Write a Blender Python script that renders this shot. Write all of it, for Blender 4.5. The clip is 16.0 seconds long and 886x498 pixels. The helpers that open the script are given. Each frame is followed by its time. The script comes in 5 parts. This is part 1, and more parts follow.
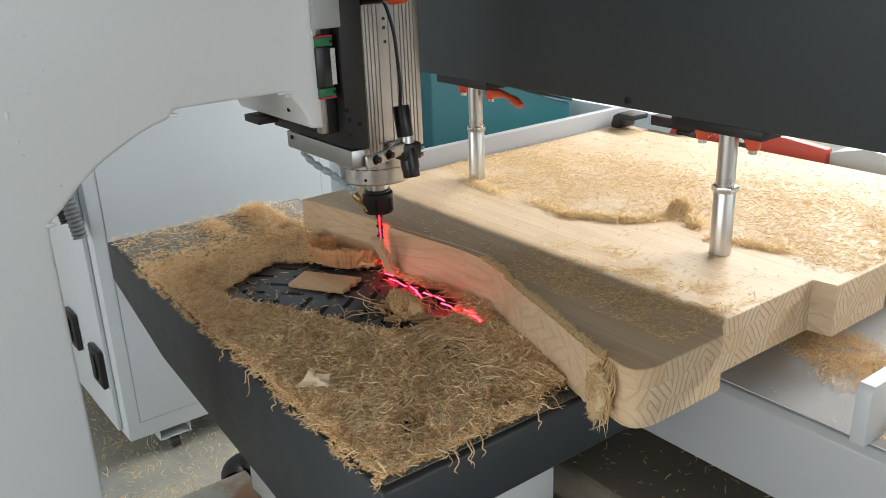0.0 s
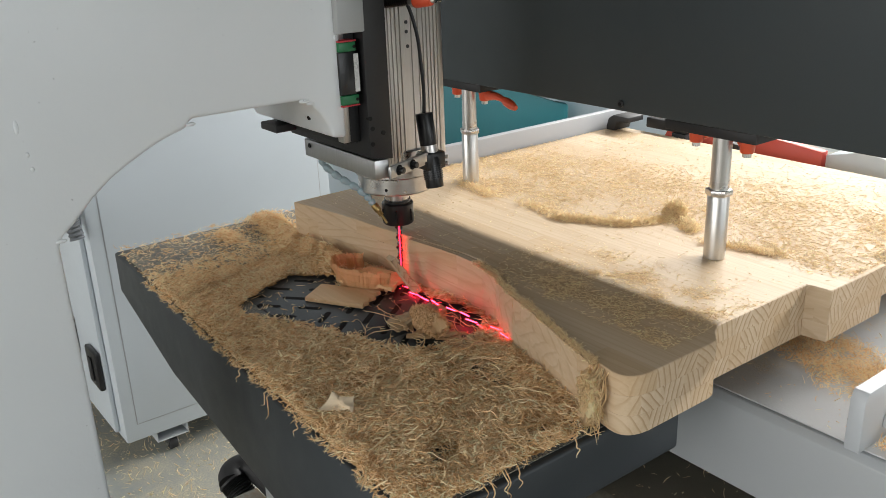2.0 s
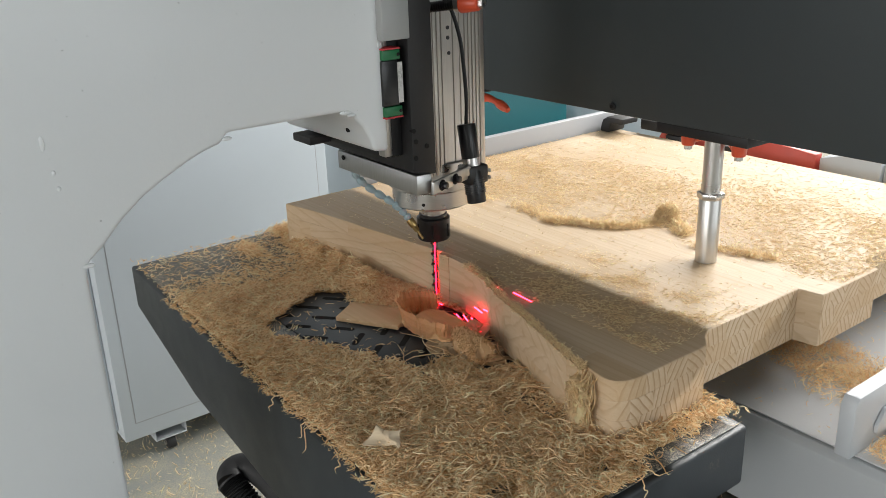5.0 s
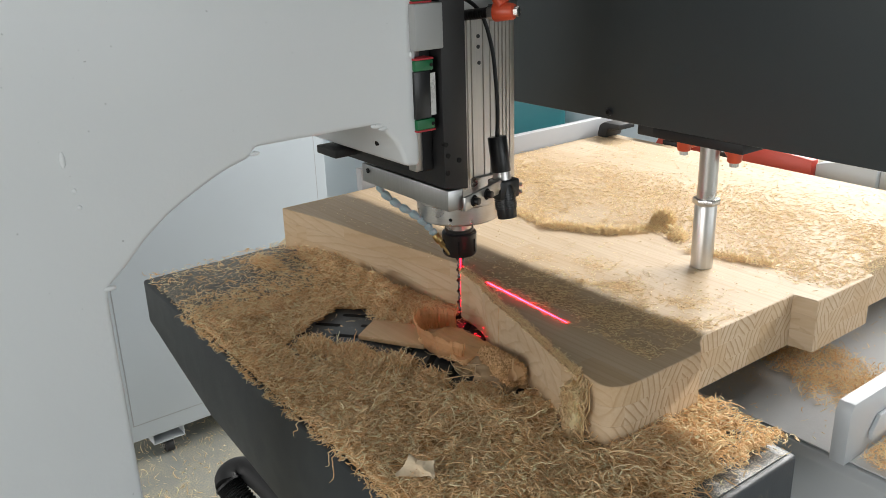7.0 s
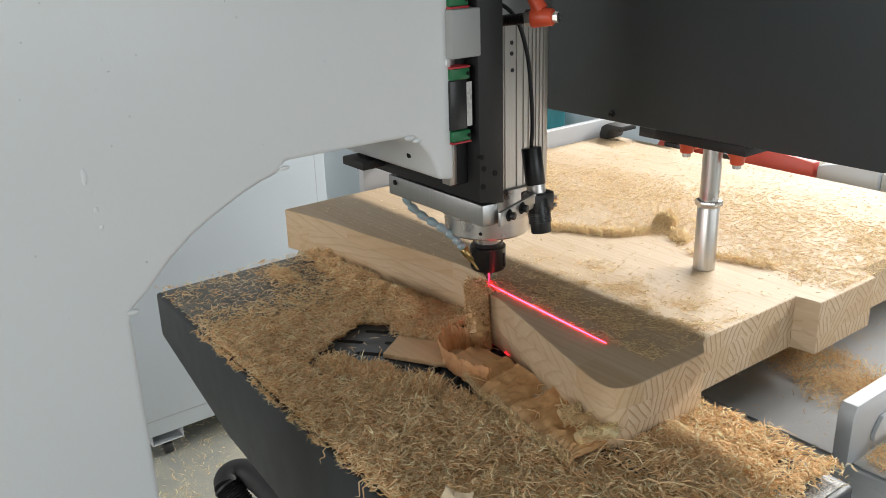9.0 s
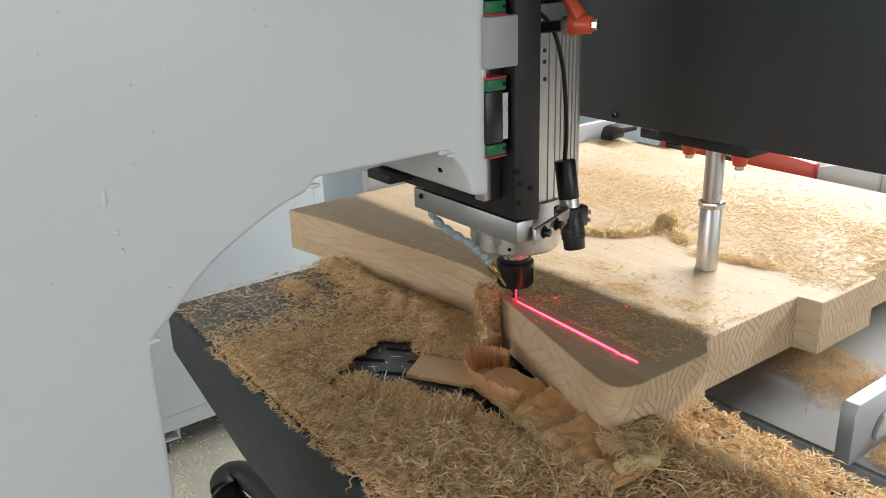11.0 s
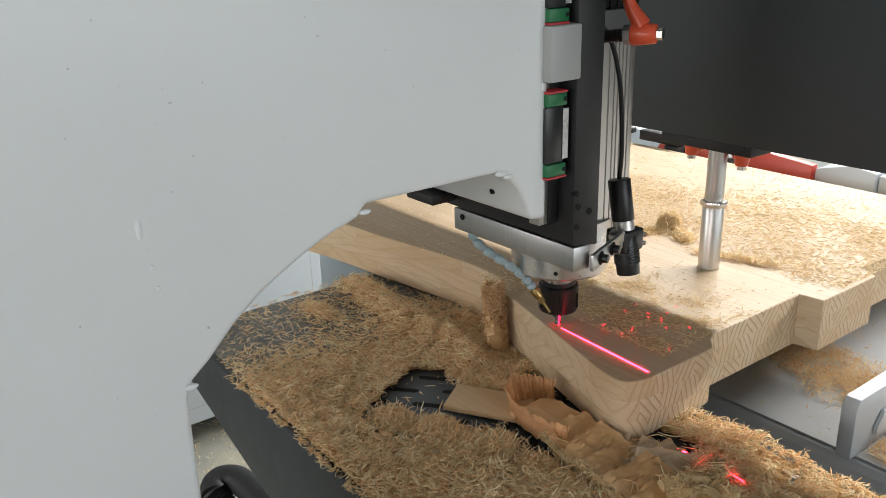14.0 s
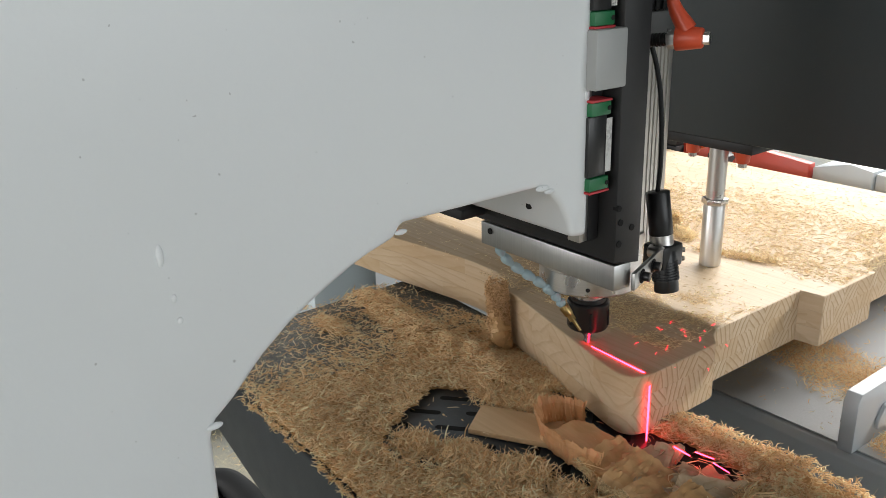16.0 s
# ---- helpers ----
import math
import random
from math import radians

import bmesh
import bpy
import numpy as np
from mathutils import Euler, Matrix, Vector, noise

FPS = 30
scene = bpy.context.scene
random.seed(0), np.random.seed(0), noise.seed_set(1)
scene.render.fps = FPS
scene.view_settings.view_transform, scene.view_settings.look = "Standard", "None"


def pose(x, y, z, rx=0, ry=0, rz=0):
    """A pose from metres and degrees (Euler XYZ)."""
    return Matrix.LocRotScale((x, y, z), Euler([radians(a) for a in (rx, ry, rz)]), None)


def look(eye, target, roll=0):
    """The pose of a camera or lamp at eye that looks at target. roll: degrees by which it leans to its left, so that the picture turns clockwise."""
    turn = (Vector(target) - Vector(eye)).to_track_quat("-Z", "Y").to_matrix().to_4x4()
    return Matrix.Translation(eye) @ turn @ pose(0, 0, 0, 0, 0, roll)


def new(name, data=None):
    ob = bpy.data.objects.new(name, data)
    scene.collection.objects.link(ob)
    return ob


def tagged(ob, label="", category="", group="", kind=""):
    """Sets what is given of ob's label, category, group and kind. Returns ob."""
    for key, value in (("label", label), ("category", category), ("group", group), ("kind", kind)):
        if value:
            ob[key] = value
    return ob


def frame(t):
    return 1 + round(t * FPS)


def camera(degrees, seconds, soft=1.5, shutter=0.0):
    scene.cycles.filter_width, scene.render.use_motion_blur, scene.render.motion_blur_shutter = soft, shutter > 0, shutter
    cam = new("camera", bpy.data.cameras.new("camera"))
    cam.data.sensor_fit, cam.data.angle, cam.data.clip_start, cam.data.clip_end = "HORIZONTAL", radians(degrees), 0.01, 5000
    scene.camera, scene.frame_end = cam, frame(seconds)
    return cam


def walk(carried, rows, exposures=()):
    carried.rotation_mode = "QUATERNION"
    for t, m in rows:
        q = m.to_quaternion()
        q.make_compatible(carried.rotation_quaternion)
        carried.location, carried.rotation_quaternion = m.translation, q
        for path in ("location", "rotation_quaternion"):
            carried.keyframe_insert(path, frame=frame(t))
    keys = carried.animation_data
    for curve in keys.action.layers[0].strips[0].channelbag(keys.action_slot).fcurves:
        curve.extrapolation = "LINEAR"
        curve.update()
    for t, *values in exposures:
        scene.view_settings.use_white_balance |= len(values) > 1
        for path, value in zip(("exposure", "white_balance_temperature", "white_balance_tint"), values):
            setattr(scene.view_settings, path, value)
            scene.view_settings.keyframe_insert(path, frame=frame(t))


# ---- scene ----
FOV = 53.85
cam = camera(FOV, 16.0, soft=0.5)
walk(cam, [
    (0.0, pose(1.1765, -0.7425, 1.4496, 69.511, 2.137, 52.606)),
    (0.5, pose(1.1775, -0.7422, 1.4497, 69.539, 2.103, 52.617)),
    (1.0, pose(1.1767, -0.7406, 1.4500, 69.578, 2.077, 52.599)),
    (1.5, pose(1.1747, -0.7395, 1.4497, 69.575, 2.075, 52.568)),
    (2.0, pose(1.1731, -0.7371, 1.4490, 69.567, 2.079, 52.562)),
    (2.5, pose(1.1727, -0.7365, 1.4490, 69.519, 2.060, 52.557)),
    (3.0, pose(1.1716, -0.7351, 1.4481, 69.488, 2.051, 52.563)),
    (3.5, pose(1.1726, -0.7355, 1.4491, 69.477, 2.008, 52.556)),
    (4.0, pose(1.1733, -0.7365, 1.4506, 69.454, 1.998, 52.538)),
    (6.5, pose(1.1759, -0.7416, 1.4518, 69.765, 1.743, 52.447)),
    (7.0, pose(1.1765, -0.7415, 1.4526, 69.804, 1.733, 52.445)),
    (7.5, pose(1.1750, -0.7410, 1.4522, 69.832, 1.698, 52.421)),
    (8.0, pose(1.1754, -0.7405, 1.4527, 69.845, 1.689, 52.439)),
    (8.5, pose(1.1751, -0.7408, 1.4535, 69.865, 1.665, 52.426)),
    (9.0, pose(1.1752, -0.7404, 1.4534, 69.902, 1.645, 52.448)),
    (11.5, pose(1.1757, -0.7378, 1.4569, 69.985, 1.514, 52.277)),
    (12.0, pose(1.1754, -0.7407, 1.4555, 70.079, 1.496, 52.237)),
    (12.5, pose(1.1759, -0.7403, 1.4561, 70.094, 1.509, 52.193)),
    (13.0, pose(1.1760, -0.7389, 1.4553, 70.126, 1.445, 52.105)),
    (13.5, pose(1.1763, -0.7373, 1.4550, 70.165, 1.359, 51.964)),
    (14.0, pose(1.1782, -0.7362, 1.4542, 70.221, 1.337, 51.903)),
    (14.5, pose(1.1770, -0.7352, 1.4536, 70.282, 1.316, 51.728)),
    (15.0, pose(1.1758, -0.7327, 1.4544, 70.237, 1.293, 51.672)),
    (15.5, pose(1.1763, -0.7322, 1.4527, 70.293, 1.298, 51.575)),
    (16.0, pose(1.1756, -0.7299, 1.4517, 70.311, 1.361, 51.442)),
])

# seconds, way of the router carriage along x, way of the panel table along y
WAYS = [(0.0, 0.0000, -0.0000), (0.5, 0.0170, -0.0026), (1.0, 0.0338, -0.0054), (1.5, 0.0503, -0.0079), (2.0, 0.0661, -0.0112), (2.5, 0.0829, -0.0129),
        (3.0, 0.1002, -0.0155), (3.5, 0.1167, -0.0171), (4.0, 0.1327, -0.0203), (6.5, 0.2166, -0.0313), (7.0, 0.2332, -0.0316), (7.5, 0.2500, -0.0308),
        (8.0, 0.2670, -0.0296), (8.5, 0.2836, -0.0275), (9.0, 0.2997, -0.0251), (11.5, 0.3833, -0.0049), (12.0, 0.4005, -0.0003), (12.5, 0.4159, 0.0040),
        (13.0, 0.4326, 0.0092), (13.5, 0.4495, 0.0147), (14.0, 0.4669, 0.0192), (14.5, 0.4823, 0.0243), (15.0, 0.4992, 0.0295), (15.5, 0.5166, 0.0363),
        (16.0, 0.5325, 0.0419)]

# ---- world and light ----
scene.view_settings.exposure = 0.0
world = bpy.data.worlds.new("world")
scene.world = world
world.use_nodes = True
world.node_tree.nodes["Background"].inputs[0].default_value = (0.80, 0.90, 1.0, 1)
world.node_tree.nodes["Background"].inputs[1].default_value = 0.20


def lamp(x, y, z, sx, sy, watts, target, colour=(1, 0.97, 0.93)):
    d = bpy.data.lights.new("unseen_area_light", "AREA")
    d.shape, d.size, d.size_y, d.energy, d.color = "RECTANGLE", sx, sy, watts, colour
    ob = new("unseen_area_light", d)
    ob.matrix_world = look((x, y, z), target)
    return ob


# a row of lamps beyond the beam, broad unseen fill lights added on two sides behind the camera, and a row over the
# aisle
lamp(0.3, 4.40, 3.50, 5.8, 0.12, 610, (0.3, 0.2, 0.98), (1, 0.985, 0.955))
lamp(5.7, 0.6, 1.75, 7.0, 2.0, 114, (0.0, -0.2, 1.1), (0.915, 0.965, 1.0))
lamp(0.2, -5.6, 1.75, 7.0, 1.8, 232, (0.1, 0.0, 0.95), (1.0, 0.978, 0.950))
lamp(-1.8, 0.3, 3.25, 1.4, 3.0, 15, (-0.6, 0.0, 0.0), (1.0, 0.98, 0.95))


# ---- materials ----
def mat(name, base=(0.5, 0.5, 0.5), rough=0.5, metal=0.0, emit=None, power=0.0, spec=0.5):
    m = bpy.data.materials.new(name)
    m.use_nodes = True
    b = m.node_tree.nodes["Principled BSDF"]
    b.inputs["Base Color"].default_value = (*base, 1)
    b.inputs["Roughness"].default_value = rough
    b.inputs["Metallic"].default_value = metal
    b.inputs["Specular IOR Level"].default_value = spec
    if emit:
        b.inputs["Emission Color"].default_value = (*emit, 1)
        b.inputs["Emission Strength"].default_value = power
    return m


class Nodes:
    """Short names for building a node tree."""

    def __init__(self, m):
        self.t = m.node_tree
        self.b = self.t.nodes["Principled BSDF"]

    def add(self, kind, **props):
        n = self.t.nodes.new(kind)
        for k, v in props.items():
            if k == "op":
                n.operation = v
            elif k == "blend":
                n.blend_type = v
            elif k == "dim":
                n.noise_dimensions = v
        return n

    def link(self, a, b):
        self.t.links.new(a, b)

    def put(self, socket, v):
        if isinstance(v, (int, float)):
            socket.default_value = v
        elif isinstance(v, tuple):
            socket.default_value = v
        else:
            self.link(v, socket)

    def math(self, op, a, b=0.0, c=0.0):
        n = self.add("ShaderNodeMath", op=op)
        self.put(n.inputs[0], a), self.put(n.inputs[1], b), self.put(n.inputs[2], c)
        return n.outputs[0]

    def coords(self):
        return self.add("ShaderNodeTexCoord").outputs["Object"]

    def scaled(self, v, s):
        n = self.add("ShaderNodeMapping")
        self.link(v, n.inputs[0])
        n.inputs["Scale"].default_value = s
        return n.outputs[0]

    def noise(self, v, scale, detail=3.0, rough=0.55):
        n = self.add("ShaderNodeTexNoise")
        self.link(v, n.inputs["Vector"])
        n.inputs["Scale"].default_value, n.inputs["Detail"].default_value = scale, detail
        n.inputs["Roughness"].default_value = rough
        return n.outputs[0]

    def ramp(self, f, stops):
        n = self.add("ShaderNodeValToRGB")
        self.put(n.inputs[0], f)
        e = n.color_ramp.elements
        while len(e) < len(stops):
            e.new(0.5)
        for el, (p, c) in zip(e, stops):
            el.position, el.color = p, (*c, 1)
        return n.outputs[0]

    def mix(self, f, a, b, blend="MIX"):
        n = self.add("ShaderNodeMixRGB", blend=blend)
        self.put(n.inputs[0], f)
        self.put(n.inputs[1], (*a, 1) if isinstance(a, tuple) else a)
        self.put(n.inputs[2], (*b, 1) if isinstance(b, tuple) else b)
        return n.outputs[0]

    def bump(self, h, strength, dist):
        n = self.add("ShaderNodeBump")
        self.link(h, n.inputs["Height"])
        n.inputs["Strength"].default_value, n.inputs["Distance"].default_value = strength, dist
        self.link(n.outputs[0], self.b.inputs["Normal"])

    def colour(self, c):
        self.link(c, self.b.inputs["Base Color"])

    def rough(self, r):
        self.link(r, self.b.inputs["Roughness"])


def painted(name, base, rough, fine=260.0, bump=0.25, spots=0.0, dust=None, dust_amount=0.5):
    """Sprayed paint: orange peel, faint stains, dark specks, and dust where it has gathered."""
    m = mat(name, base, rough)
    n = Nodes(m)
    c = n.coords()
    col = n.mix(n.noise(c, 3.0, 4), tuple(x * 0.93 for x in base), tuple(min(1, x * 1.05) for x in base))
    if spots:
        s = n.ramp(n.noise(c, 210.0, 1), [(0.0, (0, 0, 0)), (0.785, (0, 0, 0)), (0.805, (1, 1, 1))])
        col = n.mix(n.math("MULTIPLY", s, spots), col, (0.12, 0.12, 0.12))
    if dust:
        d = n.ramp(n.noise(c, 14.0, 6, 0.7), [(0.0, (0, 0, 0)), (dust_amount, (0, 0, 0)), (min(0.99, dust_amount + 0.25), (1, 1, 1))])
        g = n.ramp(n.noise(c, 700.0, 2), [(0.45, (0, 0, 0)), (0.62, (1, 1, 1))])
        col = n.mix(n.math("MULTIPLY", d, n.math("MULTIPLY", g, 0.75)), col, dust)
    n.colour(col)
    h = n.noise(c, fine, 2)
    n.bump(n.math("ADD", h, n.math("MULTIPLY", n.noise(c, 9.0, 2), 3.0)), bump, 0.0006)
    n.rough(n.math("ADD", n.math("MULTIPLY", n.noise(c, 22.0, 3), 0.16), rough - 0.08))
    return m


def brushed(name, base, rough, scale=(3, 3, 300), metal=1.0, wear=0.2):
    m = mat(name, base, rough, metal)
    n = Nodes(m)
    c = n.coords()
    g = n.noise(n.scaled(c, scale), 4.0, 4)
    n.colour(n.mix(g, tuple(x * 0.8 for x in base), tuple(min(1, x * 1.12) for x in base)))
    n.rough(n.math("ADD", n.math("MULTIPLY", n.noise(c, 40.0, 3), wear), rough - 0.4 * wear))
    n.bump(g, 0.12, 0.0004)
    return m


def wood(name, grain=1.0, bright=1.0, tint=(1, 1, 1), rest=False):
    """Laminated pine: staves glued in two layers, each with its own growth rings, fibres along x."""
    m = mat(name, (0.6, 0.42, 0.24), 0.55, spec=0.3)
    n = Nodes(m)
    c = n.coords()
    if rest:
        at = n.add("ShaderNodeAttribute")
        at.attribute_name = "rest"
        c = at.outputs["Vector"]
    sep = n.add("ShaderNodeSeparateXYZ")
    n.link(c, sep.inputs[0])
    x, y, z = sep.outputs
    layer = n.math("FLOOR", n.math("DIVIDE", n.math("SUBTRACT", z, 0.0001), 0.02533))
    row = n.math("FLOOR", n.math("DIVIDE", n.math("ADD", y, n.math("MULTIPLY", layer, 0.0137)), 0.036))

    def rand(a, b, k):
        v = n.add("ShaderNodeCombineXYZ")
        n.put(v.inputs[0], a), n.put(v.inputs[1], b), n.put(v.inputs[2], k)
        w = n.add("ShaderNodeTexWhiteNoise")
        n.link(v.outputs[0], w.inputs["Vector"])
        return w.outputs[0]

    shift = rand(row, layer, 1.7)
    block = n.math("FLOOR", n.math("DIVIDE", n.math("ADD", x, n.math("MULTIPLY", shift, 0.9)), 0.30))
    key = n.math("ADD", n.math("MULTIPLY", block, 7.0), layer)
    r1, r2, r3 = rand(row, key, 3.1), rand(row, key, 8.3), rand(row, key, 5.9)
    warp = n.noise(n.scaled(c, (1.5, 9, 9)), 2.0, 3)
    # the rings lean one way in one stave and the other way in the next
    lean = n.math("MULTIPLY", n.math("SUBTRACT", n.math("MULTIPLY", n.math("MODULO", n.math("ABSOLUTE", n.math("ADD", row, layer)), 2.0), 2.0), 1.0), n.math("ADD", 0.78, n.math("MULTIPLY", r1, 0.66)))
    far = n.math("ADD", 0.11, n.math("MULTIPLY", r2, 0.25))
    dy = n.math("ADD", n.math("SUBTRACT", n.math("SUBTRACT", y, n.math("MULTIPLY", row, 0.036)), 0.018), n.math("MULTIPLY", far, n.math("SINE", lean)))
    dz = n.math("ADD", n.math("SUBTRACT", z, n.math("MULTIPLY", layer, 0.02533)), n.math("MULTIPLY", far, n.math("COSINE", lean)))
    tilt = n.math("MULTIPLY", n.math("SUBTRACT", r3, 0.5), 0.10)
    dz = n.math("ADD", dz, n.math("MULTIPLY", x, tilt))
    d = n.math("SQRT", n.math("ADD", n.math("MULTIPLY", dy, dy), n.math("MULTIPLY", dz, dz)))
    d = n.math("ADD", d, n.math("ADD", n.math("MULTIPLY", warp, 0.007), n.math("MULTIPLY", n.noise(c, 90.0, 2), 0.0022)))
    saw = n.math("FRACT", n.math("MULTIPLY", d, 112.0))
    ring = n.ramp(saw, [(0.0, (0, 0, 0)), (0.62, (0.10, 0.10, 0.10)), (0.90, (1, 1, 1)), (1.0, (0, 0, 0))])
    light, dark = (0.76 * bright, 0.625 * bright, 0.465 * bright), (0.34 * bright, 0.19 * bright, 0.08 * bright)
    # rings show strongest on end grain, less on other upright faces, least on top
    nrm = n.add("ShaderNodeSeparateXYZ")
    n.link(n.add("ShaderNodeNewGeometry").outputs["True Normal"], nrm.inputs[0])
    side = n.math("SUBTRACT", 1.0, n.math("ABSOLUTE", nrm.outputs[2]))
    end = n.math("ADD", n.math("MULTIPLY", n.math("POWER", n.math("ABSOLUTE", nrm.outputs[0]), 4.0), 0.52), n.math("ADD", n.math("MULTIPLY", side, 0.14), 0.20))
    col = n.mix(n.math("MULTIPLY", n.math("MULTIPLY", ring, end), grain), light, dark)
    col = n.mix(n.math("MULTIPLY", r3, 0.55), col, (0.60 * bright, 0.41 * bright, 0.23 * bright))
    streak = n.ramp(n.noise(n.scaled(c, (2.2, 75, 75)), 1.0, 4, 0.6), [(0.42, (0, 0, 0)), (0.68, (1, 1, 1))])
    col = n.mix(n.math("MULTIPLY", streak, 0.30), col, (0.46 * bright, 0.29 * bright, 0.14 * bright))
    fib = n.noise(n.scaled(c, (9, 420, 420)), 1.0, 3)
    col = n.mix(n.math("MULTIPLY", fib, 0.28), col, (0.50 * bright, 0.33 * bright, 0.17 * bright))
    col = n.mix(1.0, col, tint, "MULTIPLY")
    n.colour(col)
    n.bump(n.math("ADD", fib, n.math("MULTIPLY", ring, 0.5)), 0.25, 0.0006)
    return m


def shaved(name, a, b, c3, scale=30.0, through_light=0.24):
    """Wood shavings: pale strands that differ one by one, with shade of heartwood here and there."""
    m = mat(name, a, 0.75, spec=0.2)
    n = Nodes(m)
    c = n.coords()
    r = n.add("ShaderNodeNewGeometry").outputs["Random Per Island"]
    col = n.ramp(r, [(0.0, tuple(v * 0.75 for v in c3)), (0.2, c3), (0.45, b), (0.75, a), (1.0, tuple(min(0.95, v * 1.2) for v in a))])
    col = n.mix(n.math("MULTIPLY", n.noise(c, scale, 3), 0.45), col, b)
    n.colour(col)
    n.bump(n.noise(c, 900.0, 2), 0.4, 0.0006)
    # thin wood lets light through
    thin = n.add("ShaderNodeBsdfTranslucent")
    n.link(col, thin.inputs["Color"])
    both = n.add("ShaderNodeMixShader")
    both.inputs[0].default_value = through_light
    n.link(n.b.outputs[0], both.inputs[1])
    n.link(thin.outputs[0], both.inputs[2])
    n.link(both.outputs[0], n.t.nodes["Material Output"].inputs["Surface"])
    return m


def speckled(name, base, dust, scale, amount, rough):
    """A surface strewn with fine sawdust."""
    m = mat(name, base, rough)
    n = Nodes(m)
    c = n.coords()
    big = n.noise(c, scale, 6, 0.68)
    fine = n.noise(c, 260.0, 3, 0.7)
    f = n.math("MULTIPLY", n.ramp(big, [(amount, (0, 0, 0)), (amount + 0.22, (1, 1, 1))]),
               n.ramp(fine, [(0.40, (0, 0, 0)), (0.60, (1, 1, 1))]))
    col = n.mix(n.noise(c, 5.0, 4), tuple(x * 0.8 for x in base), tuple(x * 1.15 for x in base))
    n.colour(n.mix(f, col, dust))
    n.bump(n.math("ADD", fine, n.math("MULTIPLY", f, 0.7)), 0.35, 0.0015)
    return m


WHITE = painted("white_machine_paint", (0.69, 0.715, 0.73), 0.33, 150.0, 0.30, spots=0.4)
CREAM = painted("off_white_cabinet_paint", (0.505, 0.555, 0.595), 0.42, 330.0, 0.18)
CHARCOAL = painted("charcoal_table_paint", (0.030, 0.036, 0.041), 0.46, 420.0, 0.35, dust=(0.55, 0.46, 0.32), dust_amount=0.62)
TABLETOP = painted("dusty_charcoal_top", (0.042, 0.050, 0.058), 0.42, 420.0, 0.3, dust=(0.60, 0.53, 0.40), dust_amount=0.26)
BEAM = painted("charcoal_beam_paint", (0.030, 0.039, 0.043), 0.50, 380.0, 0.30, spots=0.0, dust=(0.35, 0.35, 0.33), dust_amount=0.70)
GREY = painted("light_grey_bed_paint", (0.49, 0.52, 0.55), 0.40, 300.0, 0.2)
# the bed's grey again, darkened for the shade on its side
BEDSIDE = painted("bed_side_shade_grey", (0.43, 0.455, 0.475), 0.42, 300.0, 0.2)
# the bed's grey lifted for lamplight on top, with sawdust over it
BEDTOP = speckled("dusty_lit_bed_top", (0.63, 0.645, 0.66), (0.70, 0.56, 0.36), 5.0, 0.50, 0.5)
RAIL = painted("silver_grey_rail_paint", (0.40, 0.41, 0.43), 0.40, 300.0, 0.2)
DUSTY = speckled("dusty_brown_cover", (0.15, 0.135, 0.105), (0.36, 0.28, 0.18), 5.0, 0.53, 0.7)
CEILING = painted("dull_ceiling_paint", (0.24, 0.25, 0.26), 0.8, 60.0, 0.2)
BLACK = brushed("black_anodised_plate", (0.011, 0.011, 0.012), 0.5, (60, 60, 60), 0.0)
PLASTIC = mat("black_plastic", (0.012, 0.012, 0.013), 0.32)
RUBBER = painted("black_rubber", (0.02, 0.02, 0.021), 0.6, 200.0, 0.4, dust=(0.4, 0.33, 0.22), dust_amount=0.62)
ALU = brushed("machined_aluminium", (0.50, 0.50, 0.495), 0.34, (300, 3, 3))
FLUTED = brushed("extruded_aluminium_body", (0.72, 0.69, 0.65), 0.42, (260, 260, 2))
STEEL = brushed("turned_steel", (0.60, 0.58, 0.56), 0.27, (3, 3, 320))
CHROME = brushed("ground_rod_steel", (0.60, 0.59, 0.57), 0.36, (60, 60, 2), 1.0, 0.08)
BRASS = brushed("brass", (0.42, 0.29, 0.12), 0.3, (5, 5, 200))
BOLT = brushed("dark_bolt_steel", (0.10, 0.10, 0.10), 0.4, (20, 20, 20))
CAST = painted("galvanised_block", (0.34, 0.35, 0.345), 0.45, 300.0, 0.2, spots=0.25)
GREEN = mat("green_end_cap_plastic", (0.008, 0.13, 0.045), 0.4)
RED = mat("red_seal", (0.45, 0.03, 0.04), 0.5)
LEVER = painted("orange_red_lever_plastic", (0.62, 0.085, 0.035), 0.36, 260.0, 0.15)
REDPAINT = painted("red_machine_paint", (0.50, 0.055, 0.035), 0.4, 200.0, 0.2)
TEAL = painted("teal_machine_paint", (0.0, 0.078, 0.092), 0.42, 200.0, 0.2)
STICKER = speckled("worn_white_sticker", (0.62, 0.62, 0.60), (0.10, 0.10, 0.10), 60.0, 0.42, 0.5)
HOSE = mat("pale_blue_jointed_hose", (0.34, 0.45, 0.49), 0.35)
FILM = painted("silvery_wrapping_film", (0.13, 0.14, 0.15), 0.22, 90.0, 0.6)
# near-black colour for the shade inside holes and slots, and for small screws
HOLE = mat("hole_shade_black", (0.004, 0.004, 0.004), 0.9)
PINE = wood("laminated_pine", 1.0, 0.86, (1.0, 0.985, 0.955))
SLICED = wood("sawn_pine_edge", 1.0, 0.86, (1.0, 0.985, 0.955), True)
OFFCUT = wood("rough_pine_offcut", 0.5, 1.05, (1.0, 0.90, 0.77))
INLAY = painted("worn_inlay_paint", (0.036, 0.043, 0.050), 0.40, 420.0, 0.3, dust=(0.4, 0.36, 0.28), dust_amount=0.66)
SHAVING = shaved("pine_shavings", (0.98, 0.835, 0.575), (0.97, 0.74, 0.45), (0.80, 0.515, 0.255), 30.0, 0.28)
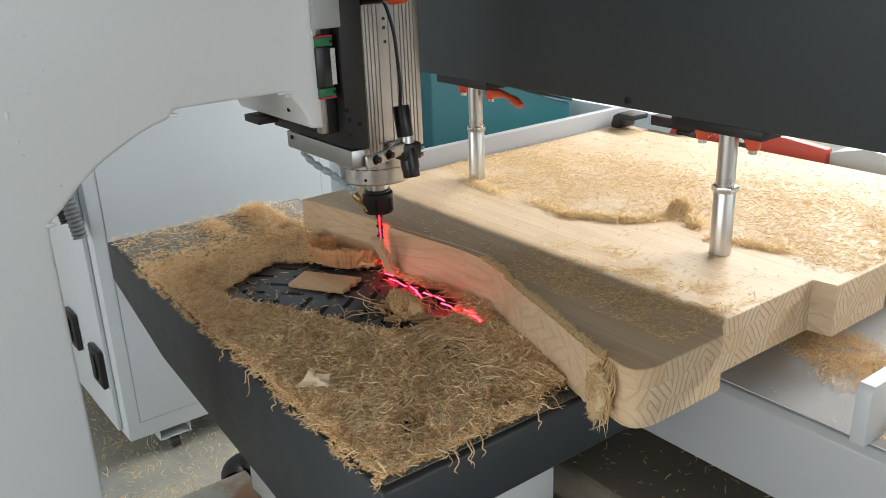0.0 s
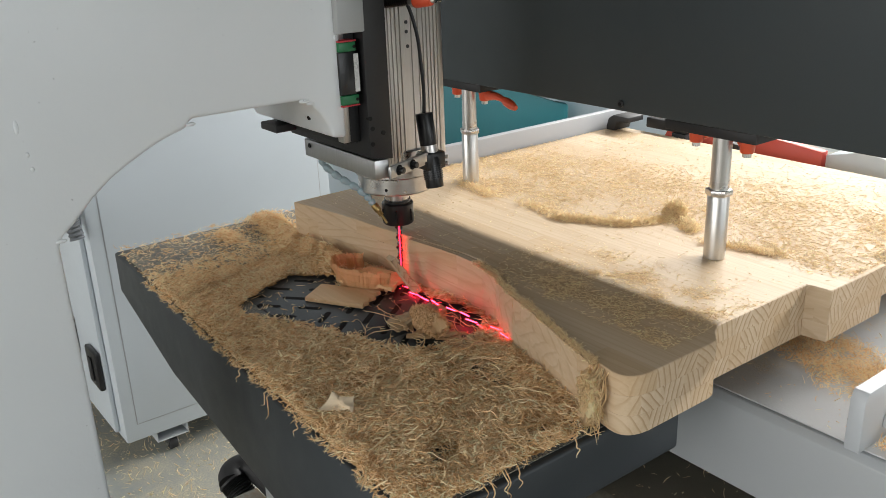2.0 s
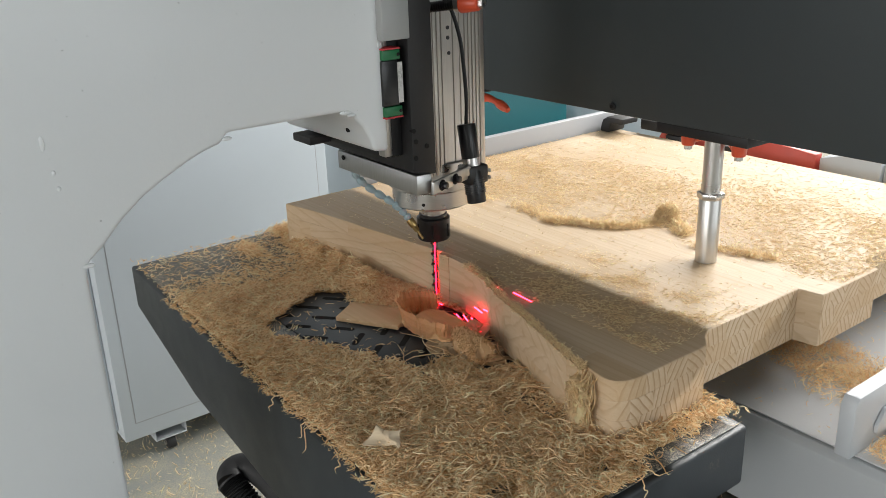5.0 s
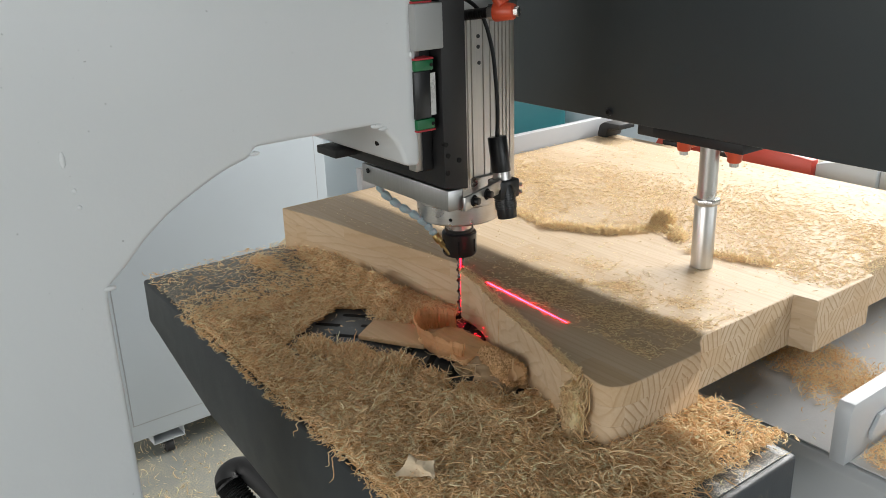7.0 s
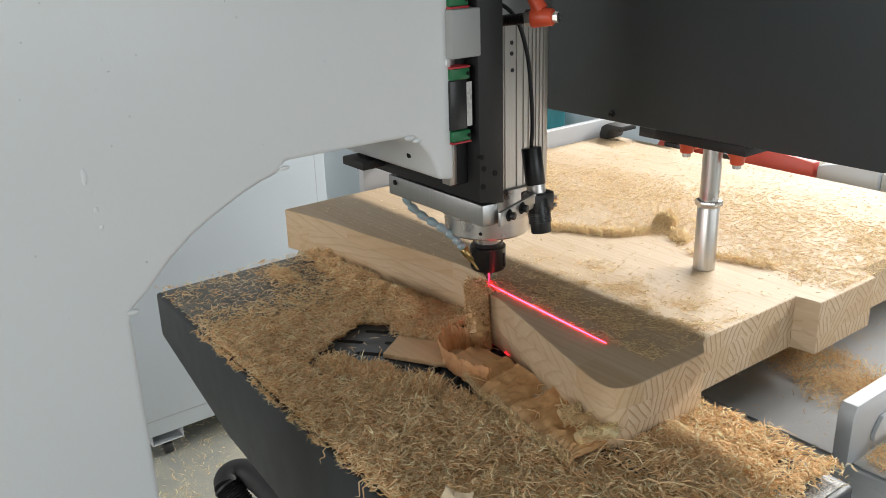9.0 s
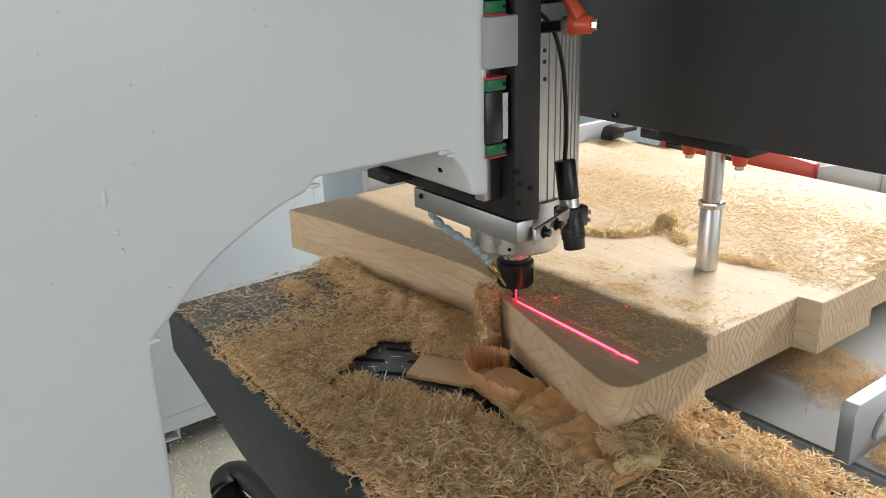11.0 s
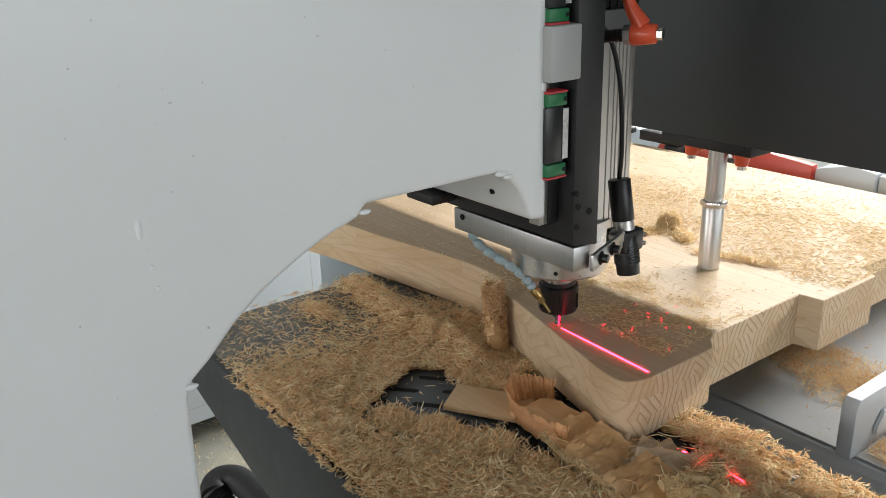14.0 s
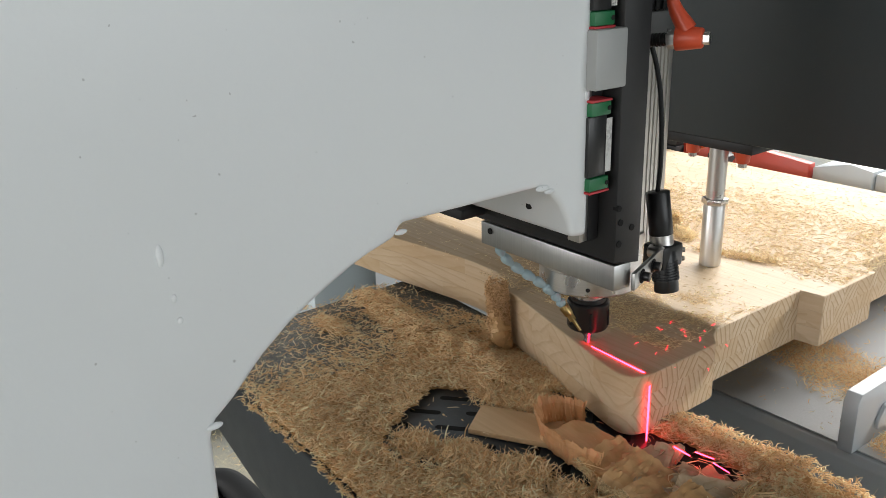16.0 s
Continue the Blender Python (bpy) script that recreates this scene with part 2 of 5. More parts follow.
# felted sawdust, darker than the strands for the shade between them
FELT = shaved("gap_shade_sawdust", (0.80, 0.58, 0.33), (0.73, 0.50, 0.26), (0.60, 0.38, 0.18), 160.0, 0.1)
PALE = shaved("pale_fine_sawdust", (0.90, 0.77, 0.53), (0.86, 0.70, 0.45), (0.76, 0.59, 0.36), 30.0, 0.58)
FLOOR = speckled("strewn_concrete", (0.23, 0.25, 0.24), (0.52, 0.45, 0.31), 3.0, 0.40, 0.75)
WALL = painted("plain_wall_paint", (0.42, 0.44, 0.45), 0.7, 60.0, 0.2)
# emission that stands in for laser light falling on surfaces
LASER = mat("red_laser_glow", (0.3, 0.0, 0.03), 0.5, 0.0, (1.0, 0.005, 0.018), 16.0)
LASERCORE = mat("hot_laser_glow", (0.3, 0.1, 0.12), 0.5, 0.0, (1.0, 0.019, 0.046), 20.0)
RUST = mat("rust_stained_steel", (0.3, 0.3, 0.28), 0.55)
_n = Nodes(RUST)
_c = _n.coords()
_n.colour(_n.mix(_n.ramp(_n.noise(_c, 13.0, 5, 0.65), [(0.42, (0, 0, 0)), (0.60, (1, 1, 1))]), (0.31, 0.31, 0.27), (0.24, 0.13, 0.055)))
_n.bump(_n.noise(_c, 160.0, 3), 0.3, 0.0008)


# ---- building helpers ----
def thing(name, base, label, category, group="", kind=""):
    ob = new(name)
    ob.location = base
    ob.empty_display_size = 0.05
    return tagged(ob, label, category, group, kind)


def offset(ob):
    v = Vector((0, 0, 0))
    while ob:
        v, ob = v + ob.location, ob.parent
    return v


def part(name, bm, material, parent, label="", smooth=35):
    """Links a bmesh, given in world metres, as one mesh object under a thing or part."""
    me = bpy.data.meshes.new(name)
    bmesh.ops.translate(bm, verts=bm.verts, vec=-offset(parent))
    bmesh.ops.recalc_face_normals(bm, faces=bm.faces)
    bm.to_mesh(me)
    bm.free()
    return finish(name, me, material, parent, label, smooth)


def finish(name, me, material, parent, label="", smooth=35):
    me.materials.append(material)
    if smooth:
        me.shade_smooth()
        me.set_sharp_from_angle(angle=radians(smooth))
    ob = new(name, me)
    ob.parent = parent
    if label:
        tagged(ob, label)
    return ob


def solo(name, bm, material, base, label, category, group="", kind="", smooth=35):
    """A thing of one mesh."""
    bmesh.ops.translate(bm, verts=bm.verts, vec=-Vector(base))
    bmesh.ops.recalc_face_normals(bm, faces=bm.faces)
    me = bpy.data.meshes.new(name)
    bm.to_mesh(me)
    bm.free()
    ob = finish(name, me, material, None, "", smooth)
    ob.location = base
    return tagged(ob, label, category, group, kind)


def box(x0, x1, y0, y1, z0, z1, bevel=0.0, seg=2, bm=None):
    b = bmesh.new()
    bmesh.ops.create_cube(b, size=1, matrix=Matrix.Translation(((x0 + x1) / 2, (y0 + y1) / 2, (z0 + z1) / 2))
                          @ Matrix.Diagonal((x1 - x0, y1 - y0, z1 - z0, 1)))
    if bevel:
        bmesh.ops.bevel(b, geom=b.edges[:], offset=bevel, segments=seg, profile=0.5, affect="EDGES")
    return join(bm, b)


def join(bm, b):
    if bm is None:
        return b
    me = bpy.data.meshes.new("tmp")
    b.to_mesh(me)
    b.free()
    bm.from_mesh(me)
    bpy.data.meshes.remove(me)
    return bm


def prism(points, axis, a0, a1, bevel=0.0, seg=2, bm=None):
    """A closed outline, pushed along an axis from a0 to a1. x: points are (y, z); y: (x, z); z: (x, y)."""
    def put(u, v, w):
        return {"x": (w, u, v), "y": (u, w, v), "z": (u, v, w)}[axis]
    b = bmesh.new()
    lo = [b.verts.new(put(u, v, a0)) for u, v in points]
    hi = [b.verts.new(put(u, v, a1)) for u, v in points]
    b.faces.new(lo)
    b.faces.new(hi)
    for i in range(len(points)):
        j = (i + 1) % len(points)
        b.faces.new((lo[i], lo[j], hi[j], hi[i]))
    bmesh.ops.recalc_face_normals(b, faces=b.faces)
    if bevel:
        ends = [e for e in b.edges if e.calc_face_angle(0) > 0.6]
        bmesh.ops.bevel(b, geom=ends, offset=bevel, segments=seg, profile=0.5, affect="EDGES", clamp_overlap=True)
    return join(bm, b)


def rod(p0, p1, r0, r1=None, seg=20, bevel=0.0, bm=None):
    p0, p1 = Vector(p0), Vector(p1)
    r1 = r0 if r1 is None else r1
    b = bmesh.new()
    m = Matrix.Translation((p0 + p1) / 2) @ (p1 - p0).to_track_quat("Z", "Y").to_matrix().to_4x4()
    bmesh.ops.create_cone(b, cap_ends=True, segments=seg, radius1=r0, radius2=r1, depth=(p1 - p0).length, matrix=m)
    if bevel:
        rims = [e for e in b.edges if any(len(fc.verts) > 4 for fc in e.link_faces)]
        bmesh.ops.bevel(b, geom=rims, offset=bevel, segments=2, profile=0.5, affect="EDGES")
    return join(bm, b)


def lathe(profile, base, seg=28, bm=None):
    """Turns (radius, height) pairs round an upright axis through base."""
    b = bmesh.new()
    rings = []
    for r, h in profile:
        rings.append([b.verts.new((base[0] + r * math.cos(a), base[1] + r * math.sin(a), base[2] + h))
                      for a in (2 * math.pi * k / seg for k in range(seg))])
    for lo, hi in zip(rings, rings[1:]):
        for k in range(seg):
            b.faces.new((lo[k], lo[(k + 1) % seg], hi[(k + 1) % seg], hi[k]))
    b.faces.new(rings[0][::-1])
    b.faces.new(rings[-1])
    return join(bm, b)


def tube(points, radius, seg=10, bm=None):
    """A bent pipe through the points; radius may be a list."""
    pts = [Vector(q) for q in points]
    b = bmesh.new()
    rings, side = [], None
    for i, q in enumerate(pts):
        way = (pts[min(i + 1, len(pts) - 1)] - pts[max(i - 1, 0)]).normalized()
        side = way.orthogonal().normalized() if side is None else (side - way * side.dot(way)).normalized()
        up = way.cross(side)
        r = radius[i] if isinstance(radius, list) else radius
        rings.append([b.verts.new(q + r * (math.cos(a) * side + math.sin(a) * up)) for a in (2 * math.pi * k / seg for k in range(seg))])
    for lo, hi in zip(rings, rings[1:]):
        for k in range(seg):
            b.faces.new((lo[k], lo[(k + 1) % seg], hi[(k + 1) % seg], hi[k]))
    b.faces.new(rings[0][::-1])
    b.faces.new(rings[-1])
    return join(bm, b)


def curve(points, n):
    """A smooth line of n points through the given ones (Catmull-Rom)."""
    p = [Vector(q) for q in points]
    p = [2 * p[0] - p[1]] + p + [2 * p[-1] - p[-2]]
    out = []
    for k in range(n):
        s = k / (n - 1) * (len(p) - 3)
        i = min(int(s), len(p) - 4)
        u = s - i
        a, b, c, d = p[i:i + 4]
        out.append(0.5 * (2 * b + (c - a) * u + (2 * a - 5 * b + 4 * c - d) * u * u + (3 * b - a - 3 * c + d) * u ** 3))
    return out


def strands(name, spots, length, width, curl, material, parent=None, lift=0.004, seed=1, stand=0.5):
    """Many shavings as ribbons of three bends. spots: array of x, y, z of their middles."""
    rng = np.random.default_rng(seed)
    n = len(spots)
    L = length * rng.uniform(0.35, 1.5, n)
    W = width * rng.uniform(0.5, 1.4, n)
    a = rng.uniform(0, 2 * np.pi, n)
    bend = curl * rng.normal(0, 1, n)
    tilt = rng.normal(0, stand, n)
    k = 5
    pts = np.zeros((n, k, 3))
    pos = np.zeros((n, 3))
    for i in range(k):
        pts[:, i] = pos
        ang = a + bend * (i - 1.5)
        pos = pos + (L / (k - 1))[:, None] * np.stack([np.cos(ang), np.sin(ang), tilt - 0.45 * np.abs(bend) * (i - 1.5) * np.sign(tilt)], 1)
    pts -= pts.mean(1, keepdims=True)
    pts += spots[:, None, :]
    low = pts[:, :, 2].min(1) - spots[:, 2]
    pts[:, :, 2] += np.maximum(0, -low * 0.75)[:, None] + lift * rng.uniform(0, 1, n)[:, None]
    roll = rng.uniform(-0.9, 0.9, n)
    side = np.stack([-np.sin(a) * np.cos(roll), np.cos(a) * np.cos(roll), np.sin(roll)], 1) * W[:, None] / 2
    ridge = np.stack([np.sin(a) * np.sin(roll), -np.cos(a) * np.sin(roll), np.cos(roll)], 1) * W[:, None] * 0.45
    taper = np.array([0.45, 1.0, 1.0, 0.9, 0.3])[None, :, None]
    verts = np.stack([pts + side[:, None] * taper, pts + ridge[:, None] * taper, pts - side[:, None] * taper], 2).reshape(-1, 3)
    idx = np.arange(n)[:, None] * (3 * k)
    faces = np.concatenate([idx + np.array([3 * i + j, 3 * i + j + 1, 3 * i + j + 4, 3 * i + j + 3]) for i in range(k - 1) for j in range(2)])
    me = bpy.data.meshes.new(name)
    if parent:
        verts = verts - np.array(offset(parent))
    me.from_pydata(verts.tolist(), [], faces.tolist())
    me.update()
    me.materials.append(material)
    ob = new(name, me)
    ob.parent = parent
    return ob


def inside(x, y, poly):
    ok = np.zeros(len(x), bool)
    for (x0, y0), (x1, y1) in zip(poly, poly[1:] + poly[:1]):
        cross = ((y0 > y) != (y1 > y)) & (x < (x1 - x0) * (y - y0) / (y1 - y0 + 1e-12) + x0)
        ok ^= cross
    return ok


def bumps(x, y, scale, seed=0.0):
    """A smooth uneven field between about -1 and 1."""
    return np.array([noise.noise(Vector((a * scale + seed, b * scale - seed, seed))) for a, b in zip(x, y)])


CARRIED, SLID = [], []  # what goes with the router carriage, and with the panel table
TABLE_Z, PANEL_Z, PANEL_B = 0.886, 0.975, 0.899
GROUND = 0.085  # the hall floor
AXIS = (-0.021, 0.014)  # the cutter's axis


# ---- the hall ----
def hall():
    bm = box(-6, 6, -6, 6, GROUND - 0.1, GROUND)
    solo("floor", bm, FLOOR, (0, 0, GROUND), "grey concrete floor strewn with sawdust", "floor", kind="structure")
    for name, b in (("wall_north", (-6, 6, 6, 6.2)), ("wall_south", (-6, 6, -6.2, -6)), ("wall_west", (-6.2, -6, -6.2, 6.2)),
                    ("wall_east", (6, 6.2, -6.2, 6.2))):
        solo(name, box(*b, GROUND - 0.1, 3.6), WALL, ((b[0] + b[1]) / 2, (b[2] + b[3]) / 2, 0), "plain pale grey painted wall", "wall", kind="structure")
    # unseen ceiling, kept darker than the walls to limit bounced light
    solo("ceiling", box(-6, 6, -6, 6, 3.6, 3.75), CEILING, (0, 0, 3.6), "plain dull hall ceiling out of view", "ceiling", kind="structure")


# ---- router carriage ----
def c_frame():
    t = thing("router_frame", (0.0, -0.9, 0.088), "white painted steel C-frame of a wood router with curved throat", "machine frame")
    X = 0.130
    arc = [(-0.531, 1.139), (-0.514, 1.1528), (-0.490, 1.1768), (-0.466, 1.1955), (-0.446, 1.2072), (-0.428, 1.2165), (-0.412, 1.2243), (-0.3955, 1.2308), (-0.373, 1.2372)]
    nose = [(-0.366, 1.2475), (-0.222, 1.2475), (-0.207, 1.240), (-0.194, 1.226), (-0.185, 1.210), (-0.180, 1.193), (-0.159, 1.190), (-0.159, 1.80)]
    outline = [(-1.15, 0.088), (-0.5335, 0.088), (-0.5335, 1.128)] + arc + nose + [(-1.15, 1.80)]
    part("frame_body", prism(outline, "x", -0.10, X, 0.006, 3), WHITE, t)
    # weld beads and paint runs on the broad face
    for y, z, r in ((-0.2175, 1.2468, 0.0040), (-0.209, 1.2425, 0.0032), (-0.5315, 1.1375, 0.0034), (-0.3675, 1.2415, 0.003)):
        b = bmesh.new()
        bmesh.ops.create_icosphere(b, subdivisions=2, radius=r, matrix=Matrix.Translation((X - 0.001, y, z)) @ Matrix.Diagonal((0.6, 2.0, 0.8, 1)))
        part("weld_bead", b, WHITE, t)
    for y, z, a, c in ((-0.553, 1.268, 0.0026, 0.008), (-0.5475, 1.238, 0.002, 0.003), (-0.5455, 1.222, 0.0022, 0.0025),
                       (-0.167, 1.32, 0.0018, 0.004)):
        b = bmesh.new()
        bmesh.ops.create_icosphere(b, subdivisions=2, radius=1, matrix=Matrix.Translation((X, y, z)) @ Matrix.Diagonal((0.0016, a, c, 1)))
        part("paint_blob", b, WHITE, t)
    part("screw_hole", rod((0.082, -0.18, 1.2145), (0.082, -0.1888, 1.2145), 0.0032, seg=14), HOLE, t)
    CARRIED.append(t)


def spindle_head():
    t = thing("spindle_head", (AXIS[0], AXIS[1], 0.99), "spindle head with fluted aluminium motor on a black slide plate", "router spindle")
    ax, ay = AXIS
    # slide plate with its bevel-edged foot
    plate = part("slide_plate", prism([(-0.131, 1.158), (-0.095, 1.1515), (-0.095, 1.75), (-0.131, 1.75)], "x", -0.085, 0.139, 0.0015), BLACK, t)
    for y, z in ((-0.1255, 1.198), (-0.1265, 1.177), (-0.109, 1.19), (-0.11, 1.43)):
        part("screw", rod((0.1385, y, z), (0.1402, y, z), 0.0032, seg=12), HOLE, plate)
    part("slide_back", box(-0.06, 0.118, -0.158, -0.1315, 1.178, 1.75, 0.002), BLACK, t)
    part("slide_foot", box(-0.06, -0.012, -0.192, -0.1585, 1.178, 1.189, 0.002), BLACK, t)
    # guide rail, carriages and the cast stop block, at the edge of the plate
    part("guide_rail", box(0.104, 0.119, -0.1585, -0.1475, 1.18, 1.75, 0.001), CHROME, t)
    for z0, z1 in ((1.2462, 1.3008), (1.3905, 1.466)):
        blk = part("guide_carriage", box(0.108, 0.134, -0.166, -0.143, z0, z1, 0.001), PLASTIC, t, "black guide carriage with green end caps")
        for c0, seal, bolt in ((z0 - 0.0125, z0 - 0.0148, z0 - 0.0065), (z1 + 0.0005, z1 + 0.0127, z1 + 0.0065)):
            part("end_cap", box(0.108, 0.136, -0.1655, -0.1405, c0, c0 + 0.012, 0.0012), GREEN, blk, "green plastic end cap")
            part("seal", box(0.108, 0.1365, -0.166, -0.140, seal, seal + 0.0021, 0.0005), RED, blk, "red seal strip")
            part("screw", rod((0.1358, -0.1435, bolt), (0.1368, -0.1435, bolt), 0.0021, seg=12), HOLE, blk)
        part("sticker", box(0.1342, 0.1347, -0.1442, -0.1372, z0 + 0.003, z1 - 0.003), STICKER, blk, "worn white speckled label strip")
    part("stop_block", box(0.098, 0.1415, -0.168, -0.1285, 1.3245, 1.3755, 0.002), CAST, t, "rough grey cast block")
    # clamp plate and flange rings
    part("clamp_plate", prism([(-0.064, -0.121), (0.131, -0.121), (0.133, -0.099), (0.04, -0.035), (-0.05, -0.035), (-0.064, -0.07)], "z", 1.1245, 1.151, 0.0015), ALU, t, "milled aluminium clamp plate")
    part("screw_hole", rod((-0.048, -0.119, 1.1425), (-0.048, -0.1222, 1.1425), 0.0035, seg=14), HOLE, t)
    part("screw_hole", rod((0.135, -0.1285, 1.212), (0.1405, -0.1285, 1.212), 0.003, seg=14), HOLE, t)
    part("upper_flange", lathe([(0.0635, 0), (0.0655, 0.0015), (0.0655, 0.043), (0.064, 0.0445)], (ax, ay, 1.084), 48), STEEL, t)
    part("lower_flange", lathe([(0.058, 0), (0.0605, 0.0025), (0.0605, 0.026), (0.059, 0.0275)], (ax, ay, 1.0565), 48), STEEL, t, "turned steel flange ring")
    part("flange_hole", rod((ax + 0.038, ay - 0.045, 1.067), (ax + 0.0405, ay - 0.0462, 1.067), 0.0024, seg=12), HOLE, t)
    part("shaft", lathe([(0.0195, 0), (0.0195, 0.019), (0.0205, 0.02), (0.0205, 0.024)], (ax, ay, 1.033), 36), STEEL, t)
    # collet nut: chamfered and slotted
    nut = part("collet_nut", lathe([(0.0195, 0), (0.0238, 0.0012), (0.0255, 0.004), (0.0258, 0.0345), (0.0246, 0.0362), (0.0215, 0.037), (0.0215, 0.042), (0.0205, 0.042)], (ax, ay, 0.9945), 40), PLASTIC, t, "black steel collet nut")
    for k in range(6):
        a = radians(60 * k - 40)
        c, s = math.cos(a), math.sin(a)
        part("nut_slot", rod((ax + 0.0258 * c, ay + 0.0258 * s, 1.0025), (ax + 0.0258 * c, ay + 0.0258 * s, 1.022), 0.0016, seg=8), HOLE, nut)
    # spiral cutter
    cutter = bmesh.new()
    rings = []
    for i in range(46):
        h, tw = i / 45 * 0.106, i * 0.42
        rings.append([cutter.verts.new((ax + r * math.cos(tw + a), ay + r * math.sin(tw + a), 0.8925 + h))
                      for r, a in ((0.0062, 0), (0.0034, 0.9), (0.0045, 1.9), (0.0062, 3.14), (0.0034, 4.04), (0.0045, 5.04))])
    for lo, hi in zip(rings, rings[1:]):
        for k in range(6):
            cutter.faces.new((lo[k], lo[(k + 1) % 6], hi[(k + 1) % 6], hi[k]))
    cutter.faces.new(rings[0][::-1]), cutter.faces.new(rings[-1])
    part("cutter", cutter, BOLT, t, "spiral router cutter")
    # motor body: an extruded square with flutes
    pts = []
    h, r = 0.0605, 0.008
    flutes = (-0.047, -0.041, -0.0345, -0.0275, -0.02, 0.0, 0.012, 0.021, 0.0275, 0.034, 0.0405, 0.047)
    for q in range(4):
        c, s = round(math.cos(q * math.pi / 2)), round(math.sin(q * math.pi / 2))
        side = [(h, -h + r)]
        for v in flutes:
            side += [(h, v - 0.0012), (h - 0.0022, v - 0.0006), (h - 0.0022, v + 0.0006), (h, v + 0.0012)]
        side += [(h, h - r), (h - 0.0025, h - 0.0025)]
        pts += [(ax + c * u - s * v, ay + s * u + c * v) for u, v in side]
    body = part("motor_body", prism(pts, "z", 1.113, 1.340), FLUTED, t, "fluted aluminium motor housing")
    for dy, z in ((0.0, 1.318), (0.0, 1.3045), (0.001, 1.2835)):
        part("screw", rod((ax + h - 0.004, ay - 0.008 + dy, z), (ax + h + 0.0008, ay - 0.008 + dy, z), 0.0027, seg=14), BOLT, body)
    cap = part("motor_cap", box(ax - 0.062, ax + 0.062, ay - 0.062, ay + 0.062, 1.3415, 1.373, 0.003), ALU, t, "milled aluminium end cap")
    for k in range(9):
        part("cooling_slot", box(ax + 0.0618, ax + 0.0628, ay - 0.05 + k * 0.0115, ay - 0.0445 + k * 0.0115, 1.3735, 1.385), HOLE, cap)
    part("fan_cover", box(ax - 0.061, ax + 0.061, ay - 0.061, ay + 0.061, 1.3735, 1.52, 0.006), PLASTIC, t)
    CARRIED.append(t)


def clamping_lever(name, hub, way, arm, label, group, bolt=0.02, size=1.0):
    """A ribbed plastic lever: a hub round a bolt along way, and an arm that tapers to a knobbed end."""
    t = thing(name, hub, label, "clamping lever", group)
    hub, way, arm = Vector(hub), Vector(way).normalized(), Vector(arm)
    s = size
    part("hub", rod(hub - way * 0.013 * s, hub + way * 0.013 * s, 0.0125 * s, 0.0095 * s, 24, 0.002 * s), LEVER, t)
    part("bolt", rod(hub + way * 0.012 * s, hub + way * (0.013 * s + 0.006), 0.0062 * s, seg=6), STEEL, t)
    end = hub + arm
    mid = hub + arm * 0.5 - way * 0.006 * s
    pts = curve([hub + arm * 0.12, mid, end], 9)
    part("arm", tube(pts, [(0.0095 - 0.0008 * k * (1 if k < 6 else 0.2)) * s if k < 8 else 0.005 * s for k in range(9)], 12), LEVER, t)
    return t


